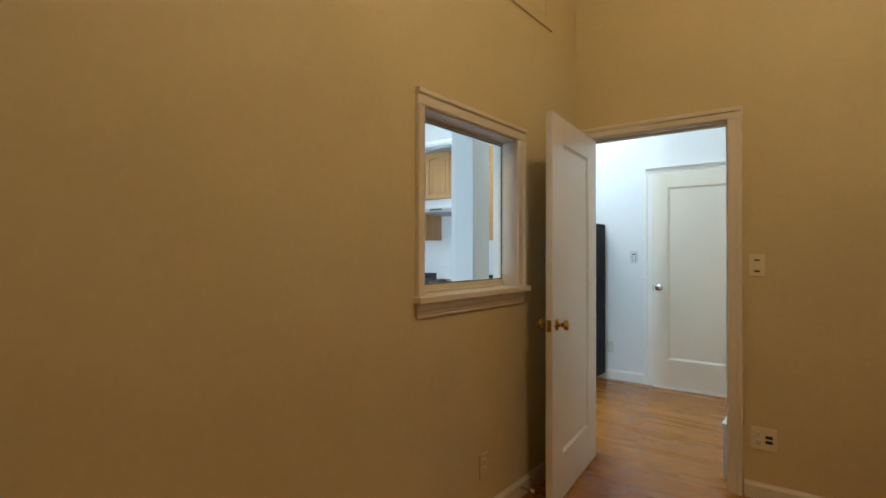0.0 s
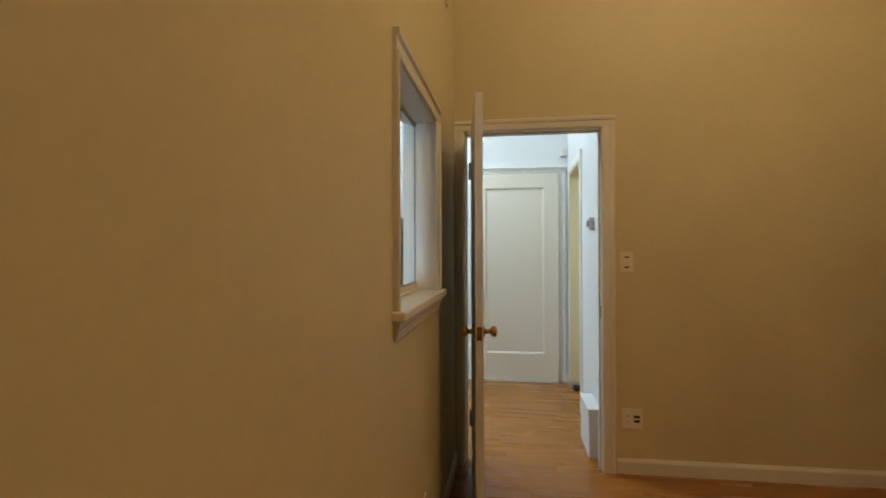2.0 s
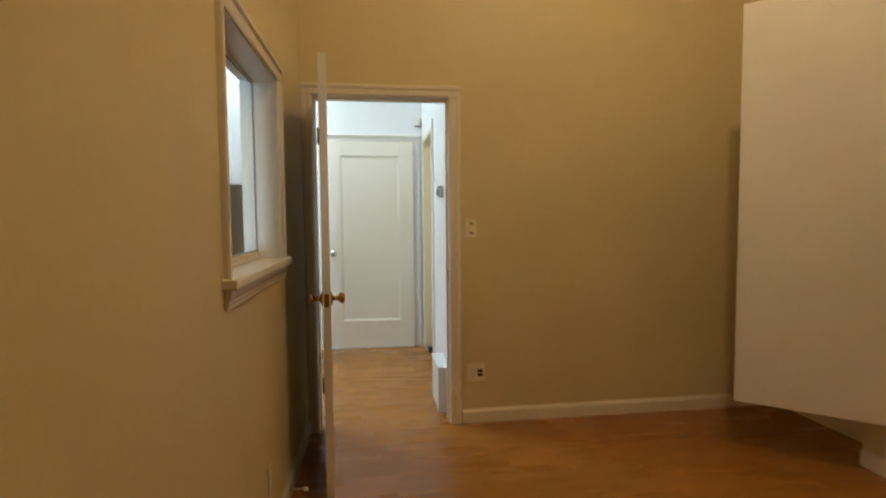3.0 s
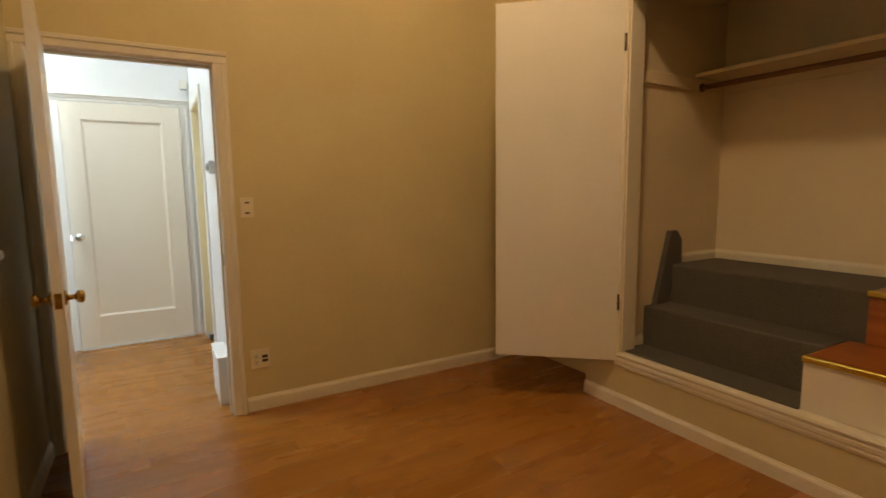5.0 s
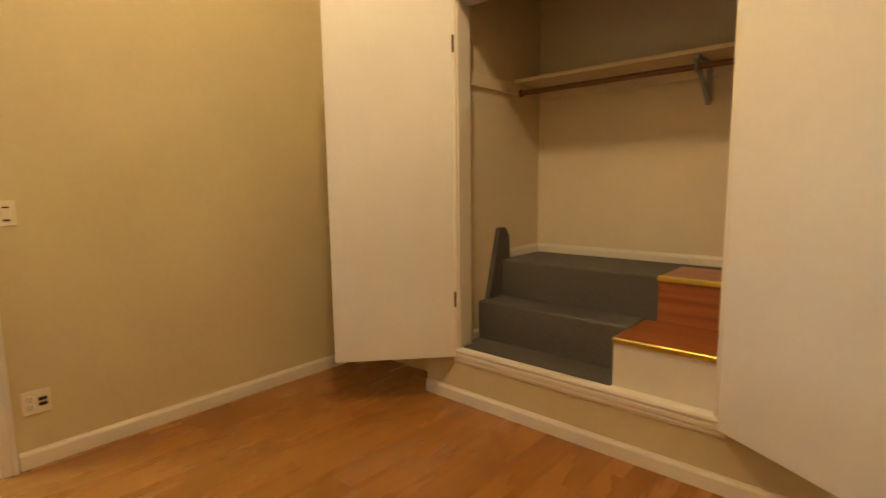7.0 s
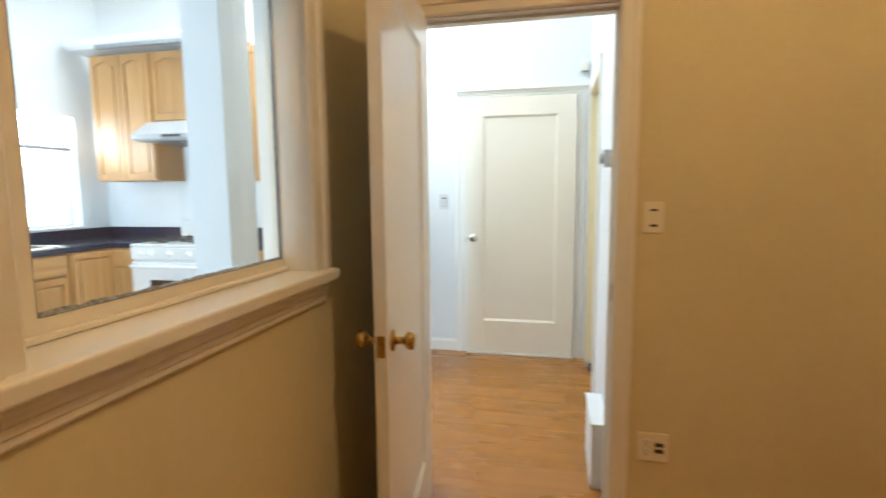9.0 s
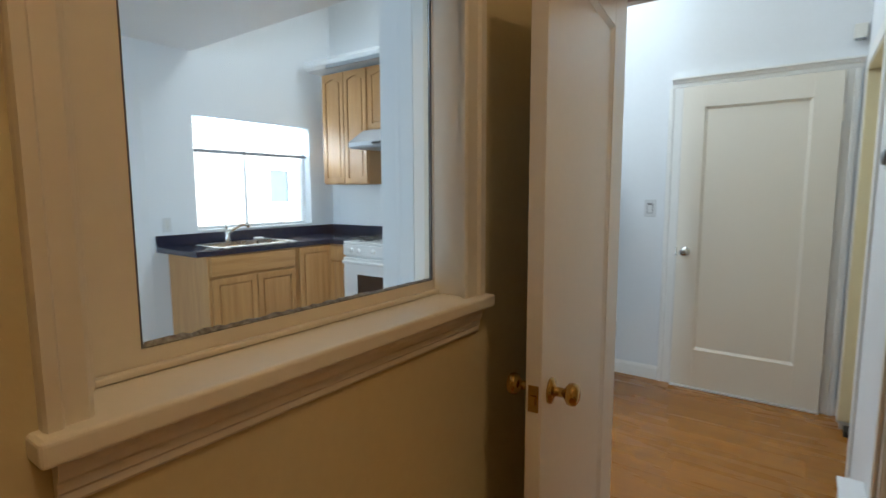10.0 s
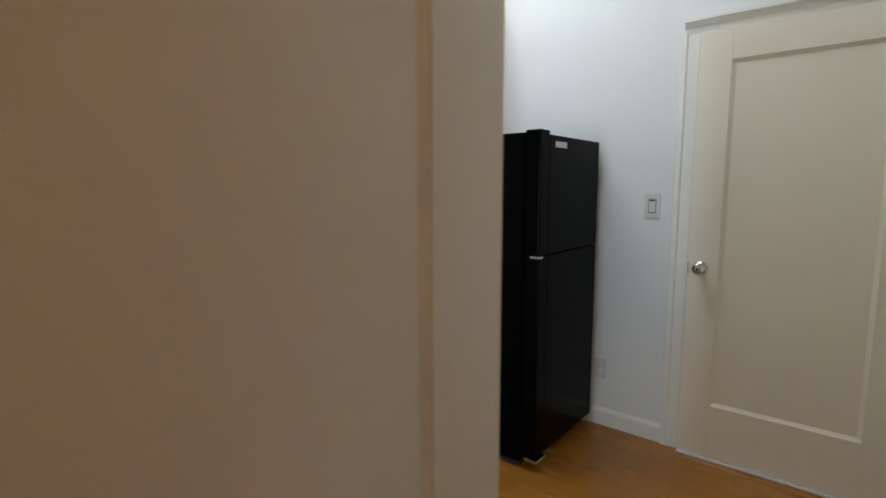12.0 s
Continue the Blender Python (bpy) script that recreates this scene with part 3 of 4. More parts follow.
part("closet_sill", run_y([(2.42, 0.301), (2.42, 0.346), (XC - 0.004, 0.346), (XC - 0.014, 0.342), (XC - 0.020, 0.332), (XC - 0.018, 0.322), (XC - 0.012, 0.316), (XC - 0.016, 0.306), (XC - 0.016, 0.290), (XC - 0.010, 0.284), (XC - 0.012, 0.272), (XC - 0.008, 0.258), (XC - 0.001, 0.252), (XC - 0.001, 0.301)], CY0 - 0.035, CY1 + 0.035), TRIM, cf)


def closet_door(h, f, th, hinges_side):
    w = math.hypot(f[0] - h[0], f[1] - h[1])
    t = thing("closet_door", "open flat cream white closet door", "closet door", group="closet doors", m=pose(h[0], h[1], 0, 0, 0, math.degrees(math.atan2(f[1] - h[1], f[0] - h[0]))))
    y0, y1 = min(0, th), max(0, th)
    part("door_panel", bx((0, y0, 0.292), (w, y1, 2.425), 0.002), LEAF, t, local=True)
    for zz in (0.61, 2.11):
        if hinges_side < 0:
            continue
        hg = part("hinge", rod((0.008, hinges_side, zz), (0.008, hinges_side, zz + 0.095), 0.007), BRONZE, t, "dark metal hinge", True)
        part("hinge_leaf", bx((0.002, 0.0002, zz), (0.012, 0.0014, zz + 0.095)), BRONZE, hg, "", True)
    return t, w


cd, cdw = closet_door((2.300, 2.270), (1.744, 2.765), -0.022, 0.008)
part("catch", bx((0.018, 0.0, 1.465), (0.040, 0.006, 1.525), 0.002), LEAF, cd, "small painted catch", True)
closet_door((2.296, 0.812), (1.923, 0.178), 0.022, -0.005)

# steps inside the closet
st = thing("closet_steps", "grey carpeted closet steps up to a carpeted platform", "steps", (2.6, 1.7, 0.3))
part("tread", bx((2.335, 1.30, 0.02), (2.560, 2.30, 0.352), 0.008, 3), CARPET, st)
part("tread", bx((2.548, 1.30, 0.02), (2.790, 2.295, 0.600), 0.012, 3), CARPET, st)
part("tread", bx((2.778, 0.10, 0.02), (3.30, 2.298, 0.845), 0.012, 3), CARPET, st)
part("skirt", prism([(2.565, 0.35), (2.755, 1.060), (2.815, 1.062), (2.862, 1.005), (2.872, 0.84), (2.60, 0.35)], lambda u, v, e: (u, 2.262 if e else 2.299, v)), CARPET, st, "carpet covered side skirt")
ws = thing("wooden_step", "white boxed step with red wood treads and brass nosings", "step", (2.5, 0.8, 0.35))
part("riser", bx((2.350, 0.105, 0.3465), (2.776, 1.298, 0.575), 0.003), TRIM, ws, "white painted step front")
part("tread", bx((2.350, 0.105, 0.575), (2.790, 1.299, 0.592), 0.002), STAIRWOOD, ws, "red brown laminate tread")
part("riser_upper", bx((2.758, 0.105, 0.592), (2.777, 1.225, 0.834), 0.002), STAIRWOOD, ws, "red brown laminate riser")
part("tread_upper", bx((2.748, 0.105, 0.834), (3.16, 1.226, 0.849), 0.002), STAIRWOOD, ws, "red brown laminate tread")
part("nosing", bx((2.338, 0.105, 0.569), (2.362, 1.301, 0.597), 0.006, 3), GOLD, ws, "bright brass stair nosing")
part("nosing", bx((2.738, 0.105, 0.826), (2.762, 1.228, 0.854), 0.006, 3), GOLD, ws, "bright brass stair nosing")

sh = thing("closet_shelf", "cream painted closet shelf on cleats", "shelf", (3.1, 1.2, 2.05))
part("board", bx((2.980, 0.102, 2.035), (3.298, 2.298, 2.058), 0.002), CREAM2, sh)
part("cleat", bx((3.282, 0.102, 1.955), (3.299, 2.298, 2.035), 0.002), CREAM2, sh)
part("cleat", bx((2.44, 2.284, 1.955), (3.28, 2.299, 2.030), 0.004), CREAM2, sh)
br = thing("shelf_bracket", "grey metal shelf and rod bracket", "bracket", (3.28, 1.16, 1.8))
part("arm", prism([(3.281, 2.010), (3.000, 2.010), (3.000, 2.035), (3.281, 2.035)], lambda u, v, e: (u, 1.175 if e else 1.145, v)), GREYP, br)
part("back_plate", bx((3.274, 1.145, 1.795), (3.282, 1.175, 2.034), 0.001), GREYP, br)
part("brace", prism([(3.272, 1.81), (3.272, 1.835), (3.03, 2.012), (3.005, 2.005)], lambda u, v, e: (u, 1.170 if e else 1.150, v)), GREYP, br)
part("hook", tube([(3.035, 1.16, 2.012), (3.010, 1.16, 1.995), (3.006, 1.16, 1.965), (3.020, 1.16, 1.945), (3.045, 1.16, 1.945)], 0.006), GREYP, br)
rd = thing("closet_rod", "dark brown wooden closet rod", "closet rod", (3.03, 1.2, 1.975))
part("pole", rod((3.030, 0.102, 1.972), (3.030, 2.283, 1.972), 0.017), ROD, rd)
part("socket", lathe((3.030, 2.284, 1.972), (0, -1, 0), [(0, 0.027), (0.010, 0.026), (0.014, 0.020)], 20), ROD, rd)

# ---- hall ----
hf = thing("hall_door_frame", "white moulded frame around the hall door", "door frame", (-0.26, YB, 0), kind="structure")
part("casing_side", casing_v(-0.692, -0.782, YB, -1, 0, 2.10), HTRIM, hf)
part("casing_side", casing_v(0.180, 0.252, YB, -1, 0, 2.10), HTRIM, hf)
part("casing_head", run_x([(YB, 2.10), (YB - 0.014, 2.10), (YB - 0.018, 2.106), (YB - 0.020, 2.126), (YB - 0.030, 2.132), (YB - 0.034, 2.146), (YB - 0.042, 2.152), (YB - 0.042, 2.164), (YB, 2.168)], -0.764, 0.259), HTRIM, hf)
# the bright strip imitates the line of light below the door
part("threshold", bx((-0.690, 5.400, 0.0), (0.178, 5.458, 0.013), 0.003), LEAKSTRIP, hf, "threshold strip made bright for light leaking under the door")
hd = thing("door_2", "closed white single-panel hall door with chrome knob", "door", kind="structure", m=pose(-0.688, 5.418, 0))
panel_leaf(hd, 0.866, 0.036, 0.016, 2.094, 0.138, 0.722, 0.285, 1.952, HALLDOOR)
hk = part("knob", lathe((0.058, 0, 0.975), (0, -1, 0), [(0, 0.033), (0.005, 0.033), (0.010, 0.020), (0.014, 0.012), (0.030, 0.012), (0.036, 0.022), (0.046, 0.028), (0.058, 0.027), (0.064, 0.020), (0.066, 0.008)], 28), CHROME, hd, "round satin chrome door knob", True)
part("key_button", lathe((0.058, -0.066, 0.975), (0, -1, 0), [(0, 0.007), (0.003, 0.006)], 14), DARKP, hk, "", True)
part("latch_plate", bx((-0.003, -0.004, 0.94), (0.004, 0.002, 1.00)), CHROME, hd, "", True)
for zz in (0.285, 1.80):
    part("hinge", bx((0.858, -0.005, zz), (0.874, -0.0005, zz + 0.10), 0.002), HALLDOOR, hd, "painted butt hinge", True)

sf = thing("side_door_frame", "white flat frame around the recessed side door", "door frame", (0.275, 4.8, 0), kind="structure")
part("casing_side", bx((0.262, 4.425, 0), (0.275, 4.502, 2.06), 0.003), HTRIM, sf)
part("casing_side", bx((0.260, 5.246, 0.035), (0.275, 5.320, 2.06), 0.003), HTRIM, sf)
part("casing_head", bx((0.260, 4.425, 2.06), (0.275, 5.320, 2.135), 0.003), HTRIM, sf)
# jamb, head and door carry the warm light in their colour
part("jamb", bx((0.264, 5.232, 0.052), (0.468, 5.2475, 2.046), 0.002), WARMLIT, sf, "jamb coloured yellow for the warm light on it")
part("jamb_head", bx((0.264, 4.502, 2.046), (0.468, 5.2475, 2.0585), 0.002), WARMLIT, sf, "jamb head coloured yellow for the warm light on it")
single("door_3", bx((0.430, 4.504, 0.055), (0.466, 5.230, 2.044), 0.003), WARMLIT, "closed side door set back in the wall, coloured yellow for warm light", "door", kind="structure")

hb = thing("utility_box", "low white painted box against the hall wall", "box", (0.235, 3.75, 0))
part("body", bx((0.198, 3.578, 0), (0.273, 3.938, 0.298), 0.003), WHITE, hb)
part("lid", bx((0.192, 3.572, 0.298), (0.2735, 3.944, 0.312), 0.003), WHITE, hb)
th_ = thing("thermostat", "small grey thermostat on the hall wall", "thermostat", (0.275, 3.848, 1.50))
part("body", bx((0.240, 3.810, 1.462), (0.275, 3.885, 1.545), 0.005), PALEP, th_)
part("dial", lathe((0.241, 3.848, 1.503), (-1, 0, 0), [(0, 0.027), (0.008, 0.026), (0.013, 0.018), (0.014, 0.004)], 20), GREYP, th_)
dc = thing("door_chime", "small white chime box high in the hall corner", "door chime", (0.235, YB, 2.29))
part("body", bx((0.200, 5.425, 2.262), (0.262, YB, 2.345), 0.006), PLASTIC, dc)
part("grille", bx((0.206, 5.421, 2.256), (0.256, 5.452, 2.264), 0.002), GREYP, dc, "grey underside")
# low dark block that fills the gap below the jamb
single("dark_foot_block", bx((0.290, 5.13, 0.0), (0.400, 5.229, 0.034), 0.002), DARKP, "dark low block at the foot of the side door", "vent")

# fridge
fg = thing("fridge", "tall black two-door fridge against the hall wall", "fridge", (-1.5, 5.08, 0))
part("body", bx((-1.840, 4.752, 0.03), (-1.245, 5.425, 1.618), 0.006), BLACK, fg)
fz = part("freezer_door", bx((-1.240, 4.850, 1.054), (-1.168, 5.425, 1.612), 0.006, 3), BLACK, fg)
fd = part("fridge_door", bx((-1.240, 4.850, 0.062), (-1.168, 5.425, 1.051), 0.006, 3), BLACK, fg)
part("grip", bx((-1.240, 4.752, 1.054), (-1.160, 4.838, 1.628), 0.006, 3), BLACK, fz, "rounded vertical grip")
part("grip", bx((-1.240, 4.752, 0.062), (-1.160, 4.838, 1.051), 0.006, 3), BLACK, fd, "rounded vertical grip")
part("badge", bx((-1.169, 4.905, 1.556), (-1.165, 5.022, 1.584), 0.001), CHROME, fz, "small silver badge")
part("hinge", bx((-1.20, 4.744, 1.044), (-1.154, 4.785, 1.056), 0.002), CHROME, fg, "bright metal middle hinge")
part("hinge", bx((-1.22, 4.760, 0.045), (-1.150, 4.850, 0.060), 0.002), CHROME, fg, "bright metal bottom hinge")
part("foot", bx((-1.80, 4.78, 0), (-1.25, 5.40, 0.032)), IRON, fg)

# ---- kitchen ----
kw = thing("window_2", "bright sliding kitchen window in white vinyl frame", "window", (XL, 4.53, 1.06), kind="structure")
KY0, KY1, KZ0, KZ1 = 3.905, 5.15, 1.055, 2.055
part("window_frame", boxes(((-4.40, KY0, KZ0), (-4.34, KY0 + 0.04, KZ1)), ((-4.40, KY1 - 0.04, KZ0), (-4.34, KY1, KZ1)), ((-4.40, KY0 + 0.04, KZ0), (-4.34, KY1 - 0.04, KZ0 + 0.04)), ((-4.40, KY0 + 0.04, KZ1 - 0.04), (-4.34, KY1 - 0.04, KZ1))), VINYL, kw)
part("mullion", bx((-4.38, 4.442, KZ0 + 0.04), (-4.352, 4.464, KZ1 - 0.04), 0.003), VINYL, kw)
for a, b in ((KY0 + 0.04, 4.442), (4.464, KY1 - 0.04)):
    g = part("pane", bx((-4.372, a, KZ0 + 0.04), (-4.368, b, KZ1 - 0.04)), GLASS, kw, "clear glass pane")
    g.visible_shadow = False
part("window_sill", bx((-4.339, KY0, KZ0), (-4.245, KY1, KZ0 + 0.016), 0.003), VINYL, kw)
bl = thing("window_blind", "half-raised white horizontal window blind", "blind", (-4.29, 4.53, 1.8))
part("headrail", bx((-4.320, 3.925, 2.005), (-4.270, 5.13, 2.050), 0.004), BLIND, bl)
slat = mesh_of("slat", run_y([(-4.3165, 0.007), (-4.295, 0.0), (-4.2735, -0.007), (-4.2735, -0.0055), (-4.295, 0.002), (-4.3165, 0.0085)], 3.935, 5.12), BLIND)
for i in range(11):
    s = new("slat", slat)
    s.parent = bl
    s.matrix_parent_inverse = bl.matrix_world.inverted()
    s.location.z = 1.990 - 0.0185 * i
part("bottom_rail", bx((-4.322, 3.935, 1.748), (-4.268, 5.12, 1.776), 0.004), RAIL, bl, "grey bottom rail")
for yy in (4.15, 4.53, 4.92):
    part("cord", rod((-4.295, yy, 1.76), (-4.295, yy, 2.01), 0.0018, 6), BLIND, bl)

CT = 0.952
ctop = thing("countertop", "dark navy laminate counter with low backsplash", "countertop", (-3.9, 4.5, 0.9))
part("slab", boxes(((XL, 3.545, CT - 0.042), (-4.14, 5.46, CT)), ((-4.14, 3.545, CT - 0.042), (-3.74, 3.80, CT)), ((-4.14, 4.52, CT - 0.042), (-3.74, 5.46, CT)), ((-3.74, 3.545, CT - 0.042), (-3.635, 5.46, CT)), ((-3.635, 4.84, CT - 0.042), (-3.415, 5.46, CT))), COUNTER, ctop)
part("backsplash", boxes(((XL, 3.545, CT), (XL + 0.020, 5.44, CT + 0.092)), ((XL, 5.44, CT), (-3.415, 5.46, CT + 0.092))), COUNTER, ctop)
ct2 = thing("countertop", "dark laminate counter beside the range", "countertop", (-2.3, 5.2, 0.9))
part("slab", bx((-2.643, 4.84, CT - 0.042), (-1.88, 5.46, CT), 0.004), COUNTER, ct2)
part("backsplash", bx((-2.643, 5.44, CT), (-1.88, 5.46, CT + 0.092), 0.002), COUNTER, ct2)

sk = thing("sink", "stainless steel kitchen sink set in the counter", "sink", (-3.94, 4.16, 0.9))
part("rim", boxes(((-4.165, 3.775, CT), (-4.10, 4.545, CT + 0.006)), ((-3.775, 3.775, CT), (-3.715, 4.545, CT + 0.006)), ((-4.10, 3.775, CT), (-3.775, 3.835, CT + 0.006)), ((-4.10, 4.485, CT), (-3.775, 4.545, CT + 0.006))), STEEL, sk)
part("bowl", boxes(((-4.10, 3.835, 0.79), (-3.775, 4.485, 0.795)), ((-4.104, 3.831, 0.79), (-4.10, 4.489, CT)), ((-3.775, 3.831, 0.79), (-3.771, 4.489, CT)), ((-4.10, 3.831, 0.79), (-3.775, 3.835, CT)), ((-4.10, 4.485, 0.79), (-3.775, 4.489, CT))), STEEL, sk)
fa = thing("faucet", "chrome single-lever kitchen faucet on the sink rim", "faucet", (-4.13, 4.16, CT))
part("base", lathe((-4.13, 4.10, CT + 0.006), (0, 0, 1), [(0, 0.030), (0.012, 0.028), (0.05, 0.023), (0.10, 0.022), (0.115, 0.018), (0.12, 0.006)], 20), CHROME, fa)
part("spout", tube([(-4.125, 4.10, CT + 0.07), (-4.07, 4.13, CT + 0.125), (-4.01, 4.16, CT + 0.160), (-3.955, 4.19, CT + 0.165), (-3.945, 4.195, CT + 0.135)], [0.016, 0.014, 0.013, 0.015, 0.016]), CHROME, fa)
part("lever", tube([(-4.13, 4.10, CT + 0.115), (-4.135, 4.09, CT + 0.155), (-4.15, 4.07, CT + 0.195)], [0.012, 0.009, 0.007]), CHROME, fa)
so = thing("soap_dish", "small white dish behind the sink", "dish", (-4.12, 4.42, CT))
part("bowl", lathe((-4.135, 4.42, CT + 0.006), (0, 0, 1), [(0, 0.035), (0.004, 0.045), (0.020, 0.052), (0.022, 0.046), (0.010, 0.030)], 20), ENAMEL, so)


def arch_door(parent, u0, u1, z0, z1, place, arch=True, material=None):
    """A raised-panel cabinet door: place(u, depth, z) gives the point; depth grows outwards."""
    mt = material or MAPLE
    s = 0.048
    slab = bmesh.new()
    prism([(u0, z0), (u1, z0), (u1, z1), (u0, z1)], lambda u, v, e: place(u, 0.009 if e else 0.0, v), slab)
    d = part("door", slab, mt, parent)
    fr = bmesh.new()
    n = 10
    top = []
    for i in range(n + 1):
        f = i / n
        u = u0 + s + (u1 - u0 - 2 * s) * f
        rise = 0.030 * math.sin(math.pi * f) ** 1.5 if arch else 0.0
        top.append((u, z1 - s - (0.030 if arch else 0) + rise))
    prism([(u0, z0), (u0 + s, z0), (u0 + s, z1), (u0, z1)], lambda u, v, e: place(u, 0.022 if e else 0.009, v), fr)
    prism([(u1 - s, z0), (u1, z0), (u1, z1), (u1 - s, z1)], lambda u, v, e: place(u, 0.022 if e else 0.009, v), fr)
    prism([(u0 + s, z0), (u1 - s, z0), (u1 - s, z0 + s), (u0 + s, z0 + s)], lambda u, v, e: place(u, 0.022 if e else 0.009, v), fr)
    prism(top + [(u1 - s, z1), (u0 + s, z1)], lambda u, v, e: place(u, 0.022 if e else 0.009, v), fr)
    part("door_frame", fr, mt, d)
    g = 0.014
    low = [(u0 + s + g, z0 + s + g), (u1 - s - g, z0 + s + g)]
    up = [(min(max(u, u0 + s + g), u1 - s - g), v - g) for u, v in top][::-1]
    prism(low + up, lambda u, v, e: place(u, 0.019 if e else 0.009, v), pn := bmesh.new())
    part("raised_panel", pn, mt, d)
    return d


def upper_cabinet(x0, x1, z0, z1, doors, label):
    t = thing("wall_cabinet", label, "kitchen cabinet", ((x0 + x1) / 2, 5.3, z0), "kitchen wall cabinets")
    part("body", bx((x0, 5.135, z0), (x1, 5.458, z1), 0.002), MAPLE, t)
    w = (x1 - x0 - 0.016) / doors
    for i in range(doors):
        arch_door(t, x0 + 0.008 + w * i + 0.004, x0 + 0.008 + w * (i + 1) - 0.004, z0 + 0.012, z1 - 0.012, lambda u, d, v: (u, 5.134 - d, v))
    return t


upper_cabinet(-4.000, -3.372, 1.475, 2.562, 2, "honey maple wall cabinet with two narrow arched doors")
upper_cabinet(-3.368, -2.602, 1.975, 2.562, 2, "short honey maple cabinet above the range hood")
upper_cabinet(-2.598, -1.850, 1.465, 2.552, 2, "honey maple wall cabinet with two arched doors")

rh = thing("range_hood", "silver grey range hood under the short cabinet", "range hood", (-3.0, 5.2, 1.8))
part("shell", run_x([(5.456, 1.80), (4.905, 1.80), (4.895, 1.812), (4.895, 1.845), (4.97, 1.895), (5.06, 1.955), (5.10, 1.974), (5.456, 1.974)], -3.400, -2.640), HOOD, rh)
part("underside", bx((-3.387, 4.915, 1.792), (-2.653, 5.45, 1.7995)), GREYP, rh, "grey filter underside")
part("switch_panel", bx((-3.11, 4.890, 1.818), (-2.93, 4.896, 1.838), 0.001), DARKP, rh, "dark switch strip")

sv = thing("range", "white gas kitchen range with dark oven window", "range", (-3.030, 5.15, 0))
part("body", bx((-3.410, 4.835, 0.02), (-2.650, 5.455, 0.925), 0.006), ENAMEL, sv)
part("cooktop", bx((-3.412, 4.810, 0.925), (-2.648, 5.455, 0.948), 0.006, 3), ENAMEL, sv)
part("back_guard", bx((-3.410, 5.395, 0.948), (-2.650, 5.455, 1.12), 0.008, 3), ENAMEL, sv)
part("control_panel", bx((-3.408, 4.805, 0.822), (-2.652, 4.835, 0.923), 0.006), ENAMEL, sv)
od = part("oven_door", bx((-3.402, 4.798, 0.235), (-2.658, 4.834, 0.805), 0.008, 3), ENAMEL, sv)
part("oven_window", bx((-3.225, 4.795, 0.435), (-2.835, 4.799, 0.655), 0.001), OVENGLASS, od, "dark oven glass")
part("handle", bx((-3.380, 4.752, 0.752), (-2.680, 4.776, 0.782), 0.010, 3), ENAMEL, od)
for xx in (-3.350, -2.710):
    part("handle_post", bx((xx - 0.012, 4.770, 0.755), (xx + 0.012, 4.800, 0.779), 0.003), ENAMEL, od)
part("drawer", bx((-3.402, 4.802, 0.06), (-2.658, 4.834, 0.222), 0.008, 3), ENAMEL, sv)
for xx in (-3.300, -3.210, -3.030, -2.850, -2.760):
    part("knob", lathe((xx, 4.805, 0.872), (0, -1, 0), [(0, 0.021), (0.012, 0.020), (0.020, 0.014), (0.022, 0.004)], 18), ENAMEL, sv)
for xx in (-3.220, -2.840):
    for yy in (4.950, 5.190):
        gr = bmesh.new()
        for k in range(4):
            a = k * math.pi / 2
            rod((xx + 0.03 * math.cos(a), yy + 0.03 * math.sin(a), 0.978), (xx + 0.125 * math.cos(a), yy + 0.105 * math.sin(a), 0.978), 0.006, 8, gr)
            rod((xx + 0.122 * math.cos(a), yy + 0.102 * math.sin(a), 0.949), (xx + 0.122 * math.cos(a), yy + 0.102 * math.sin(a), 0.980), 0.006, 8, gr)
        for sx, sy, tx, ty in ((-1, -1, 1, -1), (1, -1, 1, 1), (1, 1, -1, 1), (-1, 1, -1, -1)):
            rod((xx + sx * 0.122, yy + sy * 0.102, 0.972), (xx + tx * 0.122, yy + ty * 0.102, 0.972), 0.005, 8, gr)
        gg = part("grate", gr, IRON, sv, "black iron pan grate")
        part("burner", lathe((xx, yy, 0.948), (0, 0, 1), [(0, 0.045), (0.008, 0.044), (0.010, 0.030), (0.018, 0.028), (0.020, 0.010)], 20), IRON, sv, "black burner cap")


def base_unit_x(y0, y1, front, doors, drawer, label, end=False):
    """A base cabinet under the window, its front towards +x."""
    t = thing("base_cabinet", label, "kitchen cabinet", (front - 0.3, (y0 + y1) / 2, 0), "kitchen base cabinets")
    part("body", bx((XL + 0.002, y0, 0.10), (front - 0.002, y1, CT - 0.044), 0.002), MAPLE, t)
    part("toe_kick", bx((XL + 0.002, y0 + 0.002, 0.0), (front - 0.07, y1 - 0.002, 0.10)), DARKP, t)
    pl = lambda u, d, v: (front + d, u, v)
    ztop = CT - 0.056
    if drawer:
        part("drawer_front", bx((front, y0 + 0.018, ztop - 0.150), (front + 0.020, y1 - 0.018, ztop), 0.005), MAPLEH, t)
        ztop -= 0.168
    w = (y1 - y0 - 0.036) / doors
    for i in range(doors):
        arch_door(t, y0 + 0.018 + w * i + 0.004, y0 + 0.018 + w * (i + 1) - 0.004, 0.125, ztop, pl, False)
    return t


base_unit_x(3.638, 4.462, -3.655, 2, True, "maple sink cabinet with two panelled doors and wide false drawer")
base_unit_x(4.466, 4.905, -3.655, 1, False, "maple base cabinet with one panelled door in the corner")
nb = thing("base_cabinet", "narrow maple filler cabinet beside the range", "kitchen cabinet", (-3.59, 5.1, 0), "kitchen base cabinets")
part("body", bx((-3.650, 4.862, 0.10), (-3.417, 5.455, CT - 0.044), 0.002), MAPLE, nb)
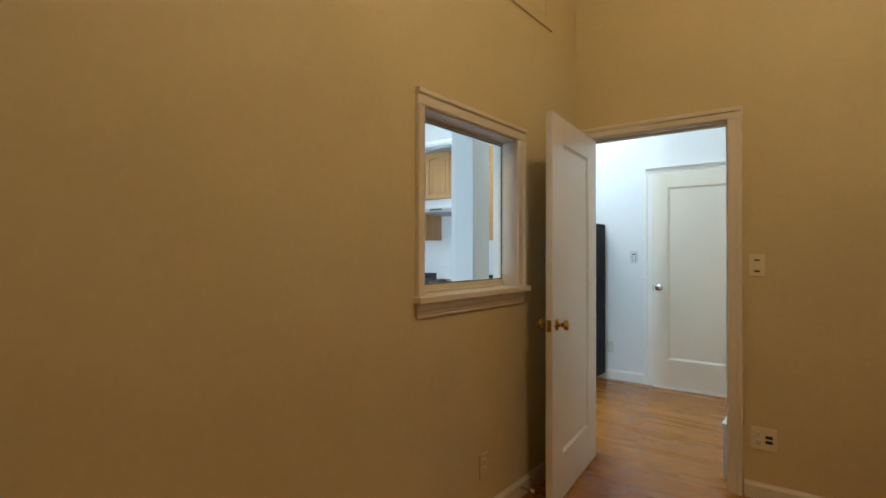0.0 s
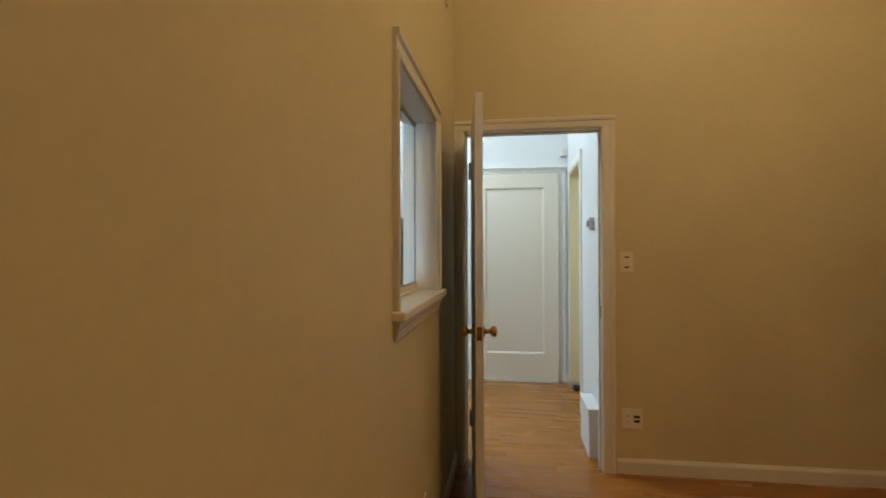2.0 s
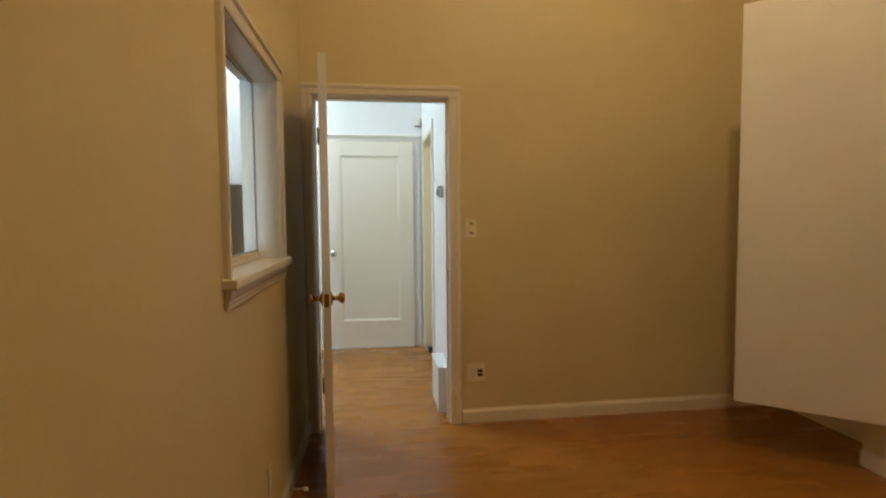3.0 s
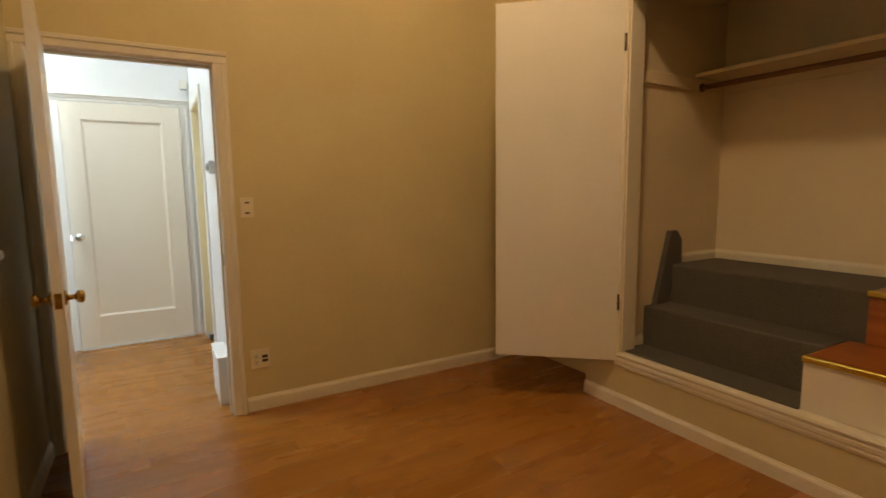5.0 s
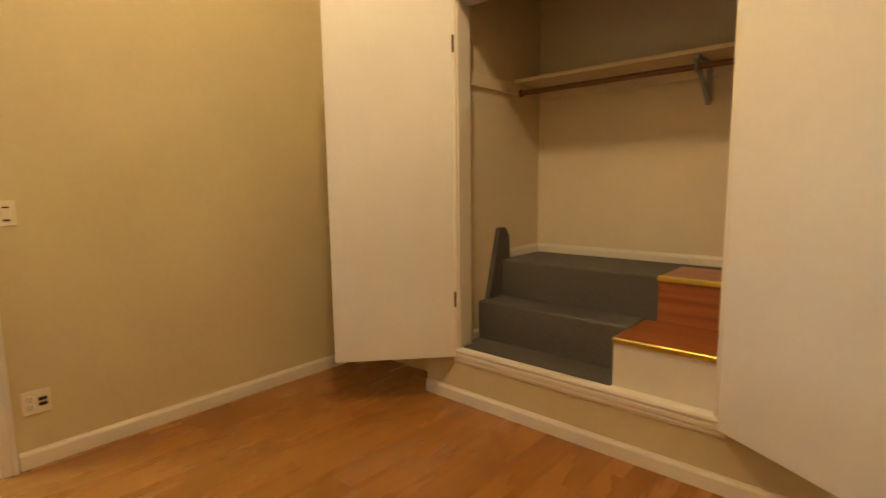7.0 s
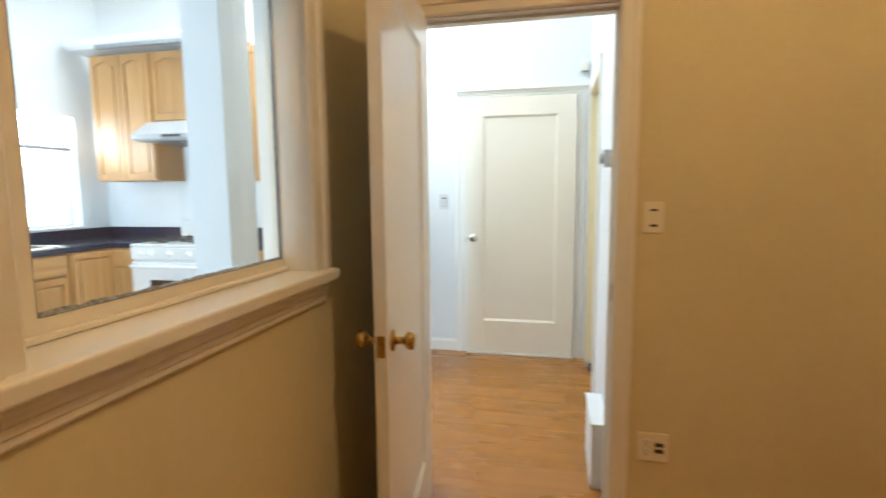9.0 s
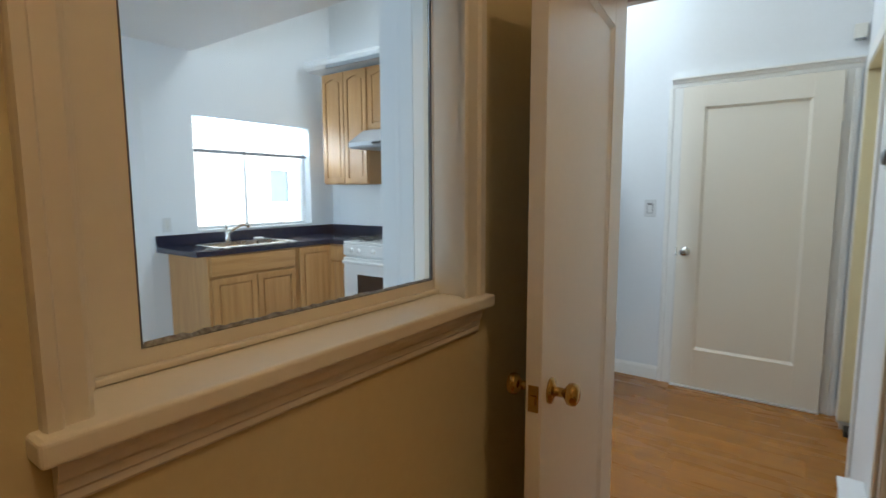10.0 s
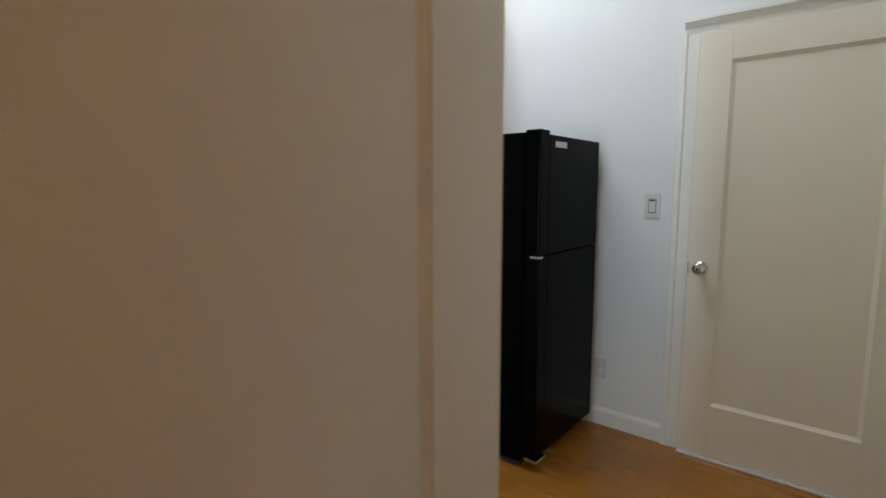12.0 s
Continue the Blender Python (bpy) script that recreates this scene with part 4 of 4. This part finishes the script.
part("drawer_front", bx((-3.632, 4.842, CT - 0.200), (-3.424, 4.862, CT - 0.060), 0.004), MAPLEH, nb)
part("door", bx((-3.632, 4.842, 0.125), (-3.424, 4.862, CT - 0.215), 0.004), MAPLE, nb)
rb = thing("base_cabinet", "maple base cabinet between range and fridge", "kitchen cabinet", (-2.3, 5.1, 0), "kitchen base cabinets")
part("body", bx((-2.641, 4.875, 0.10), (-1.885, 5.455, CT - 0.044), 0.002), MAPLE, rb)
part("toe_kick", bx((-2.639, 4.94, 0.0), (-1.887, 5.455, 0.10)), DARKP, rb)
for i in range(2):
    arch_door(rb, -2.628 + 0.37 * i, -2.628 + 0.37 * i + 0.355, 0.125, CT - 0.225, lambda u, d, v: (u, 4.874 - d, v), False)
    part("drawer_front", bx((-2.628 + 0.37 * i, 4.854, CT - 0.206), (-2.628 + 0.37 * i + 0.355, 4.874, CT - 0.056), 0.005), MAPLE, rb)

kt = thing("kettle", "black rounded kettle on the counter beside the fridge", "kettle", (-2.02, 5.06, CT))
part("body", lathe((-2.02, 5.06, CT), (0, 0, 1), [(0, 0.075), (0.01, 0.085), (0.06, 0.088), (0.12, 0.070), (0.15, 0.045), (0.16, 0.012)], 24), BLACK, kt)
part("handle", tube([(-2.09, 5.06, CT + 0.10), (-2.09, 5.06, CT + 0.18), (-2.05, 5.06, CT + 0.215), (-1.99, 5.06, CT + 0.215), (-1.95, 5.06, CT + 0.18)], 0.008), BLACK, kt)
lf = thing("tube_light", "long white tube light fixture on top of the cabinets", "light fixture", (-3.3, 5.15, 2.6))
part("housing", run_x([(5.24, 2.585), (5.05, 2.600), (5.015, 2.625), (5.010, 2.655), (5.03, 2.685), (5.08, 2.700), (5.24, 2.700)], -4.130, -2.45), ENAMEL, lf)
part("trim_rail", bx((-3.80, 4.992, 2.576), (-2.46, 5.028, 2.612), 0.008, 3), GREYP, lf, "grey lower rail")
part("mount", bx((-4.0, 5.20, 2.563), (-2.7, 5.44, 2.586)), GREYP, lf)

# ---- outside the kitchen window ----
gd = bmesh.new()
gd.faces.new([gd.verts.new(p) for p in ((-900, -900, -3.2), (900, -900, -3.2), (900, 900, -3.2), (-900, 900, -3.2))])
single("ground", gd, GROUND, "grey outside ground far below", "ground", kind="structure")
hs = thing("neighbour_house", "pale sunlit stucco house across the yard", "house", (-10, 6, -3.2))
NY0, NY1, NZ0, NZ1 = 8.00, 8.52, 1.17, 1.88
part("wall", boxes(((-13, -6, -3.2), (-9.0, NY0, 7.0)), ((-13, NY1, -3.2), (-9.0, 20, 7.0)), ((-13, NY0, -3.2), (-9.0, NY1, NZ0)), ((-13, NY0, NZ1), (-9.0, NY1, 7.0))), STUCCO, hs)
part("roof", bx((-13.3, -6.3, 7.0), (-8.6, 20.3, 7.3), 0.05), ROOFM, hs)
nwn = part("window", boxes(((-9.06, NY0, NZ0), (-8.99, NY0 + 0.03, NZ1)), ((-9.06, NY1 - 0.03, NZ0), (-8.99, NY1, NZ1)), ((-9.06, NY0 + 0.03, NZ0), (-8.99, NY1 - 0.03, NZ0 + 0.03)), ((-9.06, NY0 + 0.03, NZ1 - 0.03), (-8.99, NY1 - 0.03, NZ1))), VINYL, hs)
part("pane", bx((-9.05, NY0 + 0.03, NZ0 + 0.03), (-9.03, NY1 - 0.03, NZ1 - 0.03)), DARKGLASS, nwn, "dark blue window pane")

# ---- floor of laminate planks ----
fl = thing("floor", "orange brown laminate plank floor with a satin sheen", "floor", (0, 2, 0), kind="structure")
part("underlay", boxes(((-4.42, -2.12, -0.12), (3.42, 3.51, -0.0115)), ((-4.42, 3.51, -0.12), (0.50, 5.6, -0.0115))), GAP, fl)
PW, PL, G = 0.191, 1.285, 0.0001
cache = {}
X_END = 2.55
row = 0
y = -2.0
while y < YB - 0.01:
    w = round(min(PW, YB - y), 4)
    x = -4.255 - (row * 0.47 + 0.21 * (row % 3)) % PL
    while x < X_END - 0.01:
        a, b = max(x, -4.255), min(x + PL, 0.46 if y > YD + 0.1 else X_END)
        if b - a > 0.02:
            key = (round(b - a, 3), w)
            if key not in cache:
                L = key[0]
                t = bmesh.new()
                c = 0.00025
                lo = [t.verts.new(p) for p in ((G, G, -0.011), (L - G, G, -0.011), (L - G, w - G, -0.011), (G, w - G, -0.011))]
                mid = [t.verts.new(p) for p in ((G, G, -c), (L - G, G, -c), (L - G, w - G, -c), (G, w - G, -c))]
                up = [t.verts.new(p) for p in ((G + c, G + c, 0), (L - G - c, G + c, 0), (L - G - c, w - G - c, 0), (G + c, w - G - c, 0))]
                for r1, r2 in ((lo, mid), (mid, up)):
                    for k in range(4):
                        t.faces.new((r1[k], r1[(k + 1) % 4], r2[(k + 1) % 4], r2[k]))
                t.faces.new(up)
                t.faces.new(lo[::-1])
                cache[key] = mesh_of("plank", t, PLANK)
            p = new("plank", cache[key])
            p.parent = fl
            p.matrix_parent_inverse = fl.matrix_world.inverted()
            p.location = (a, y, 0)
        x += PL
    y += PW
    row += 1
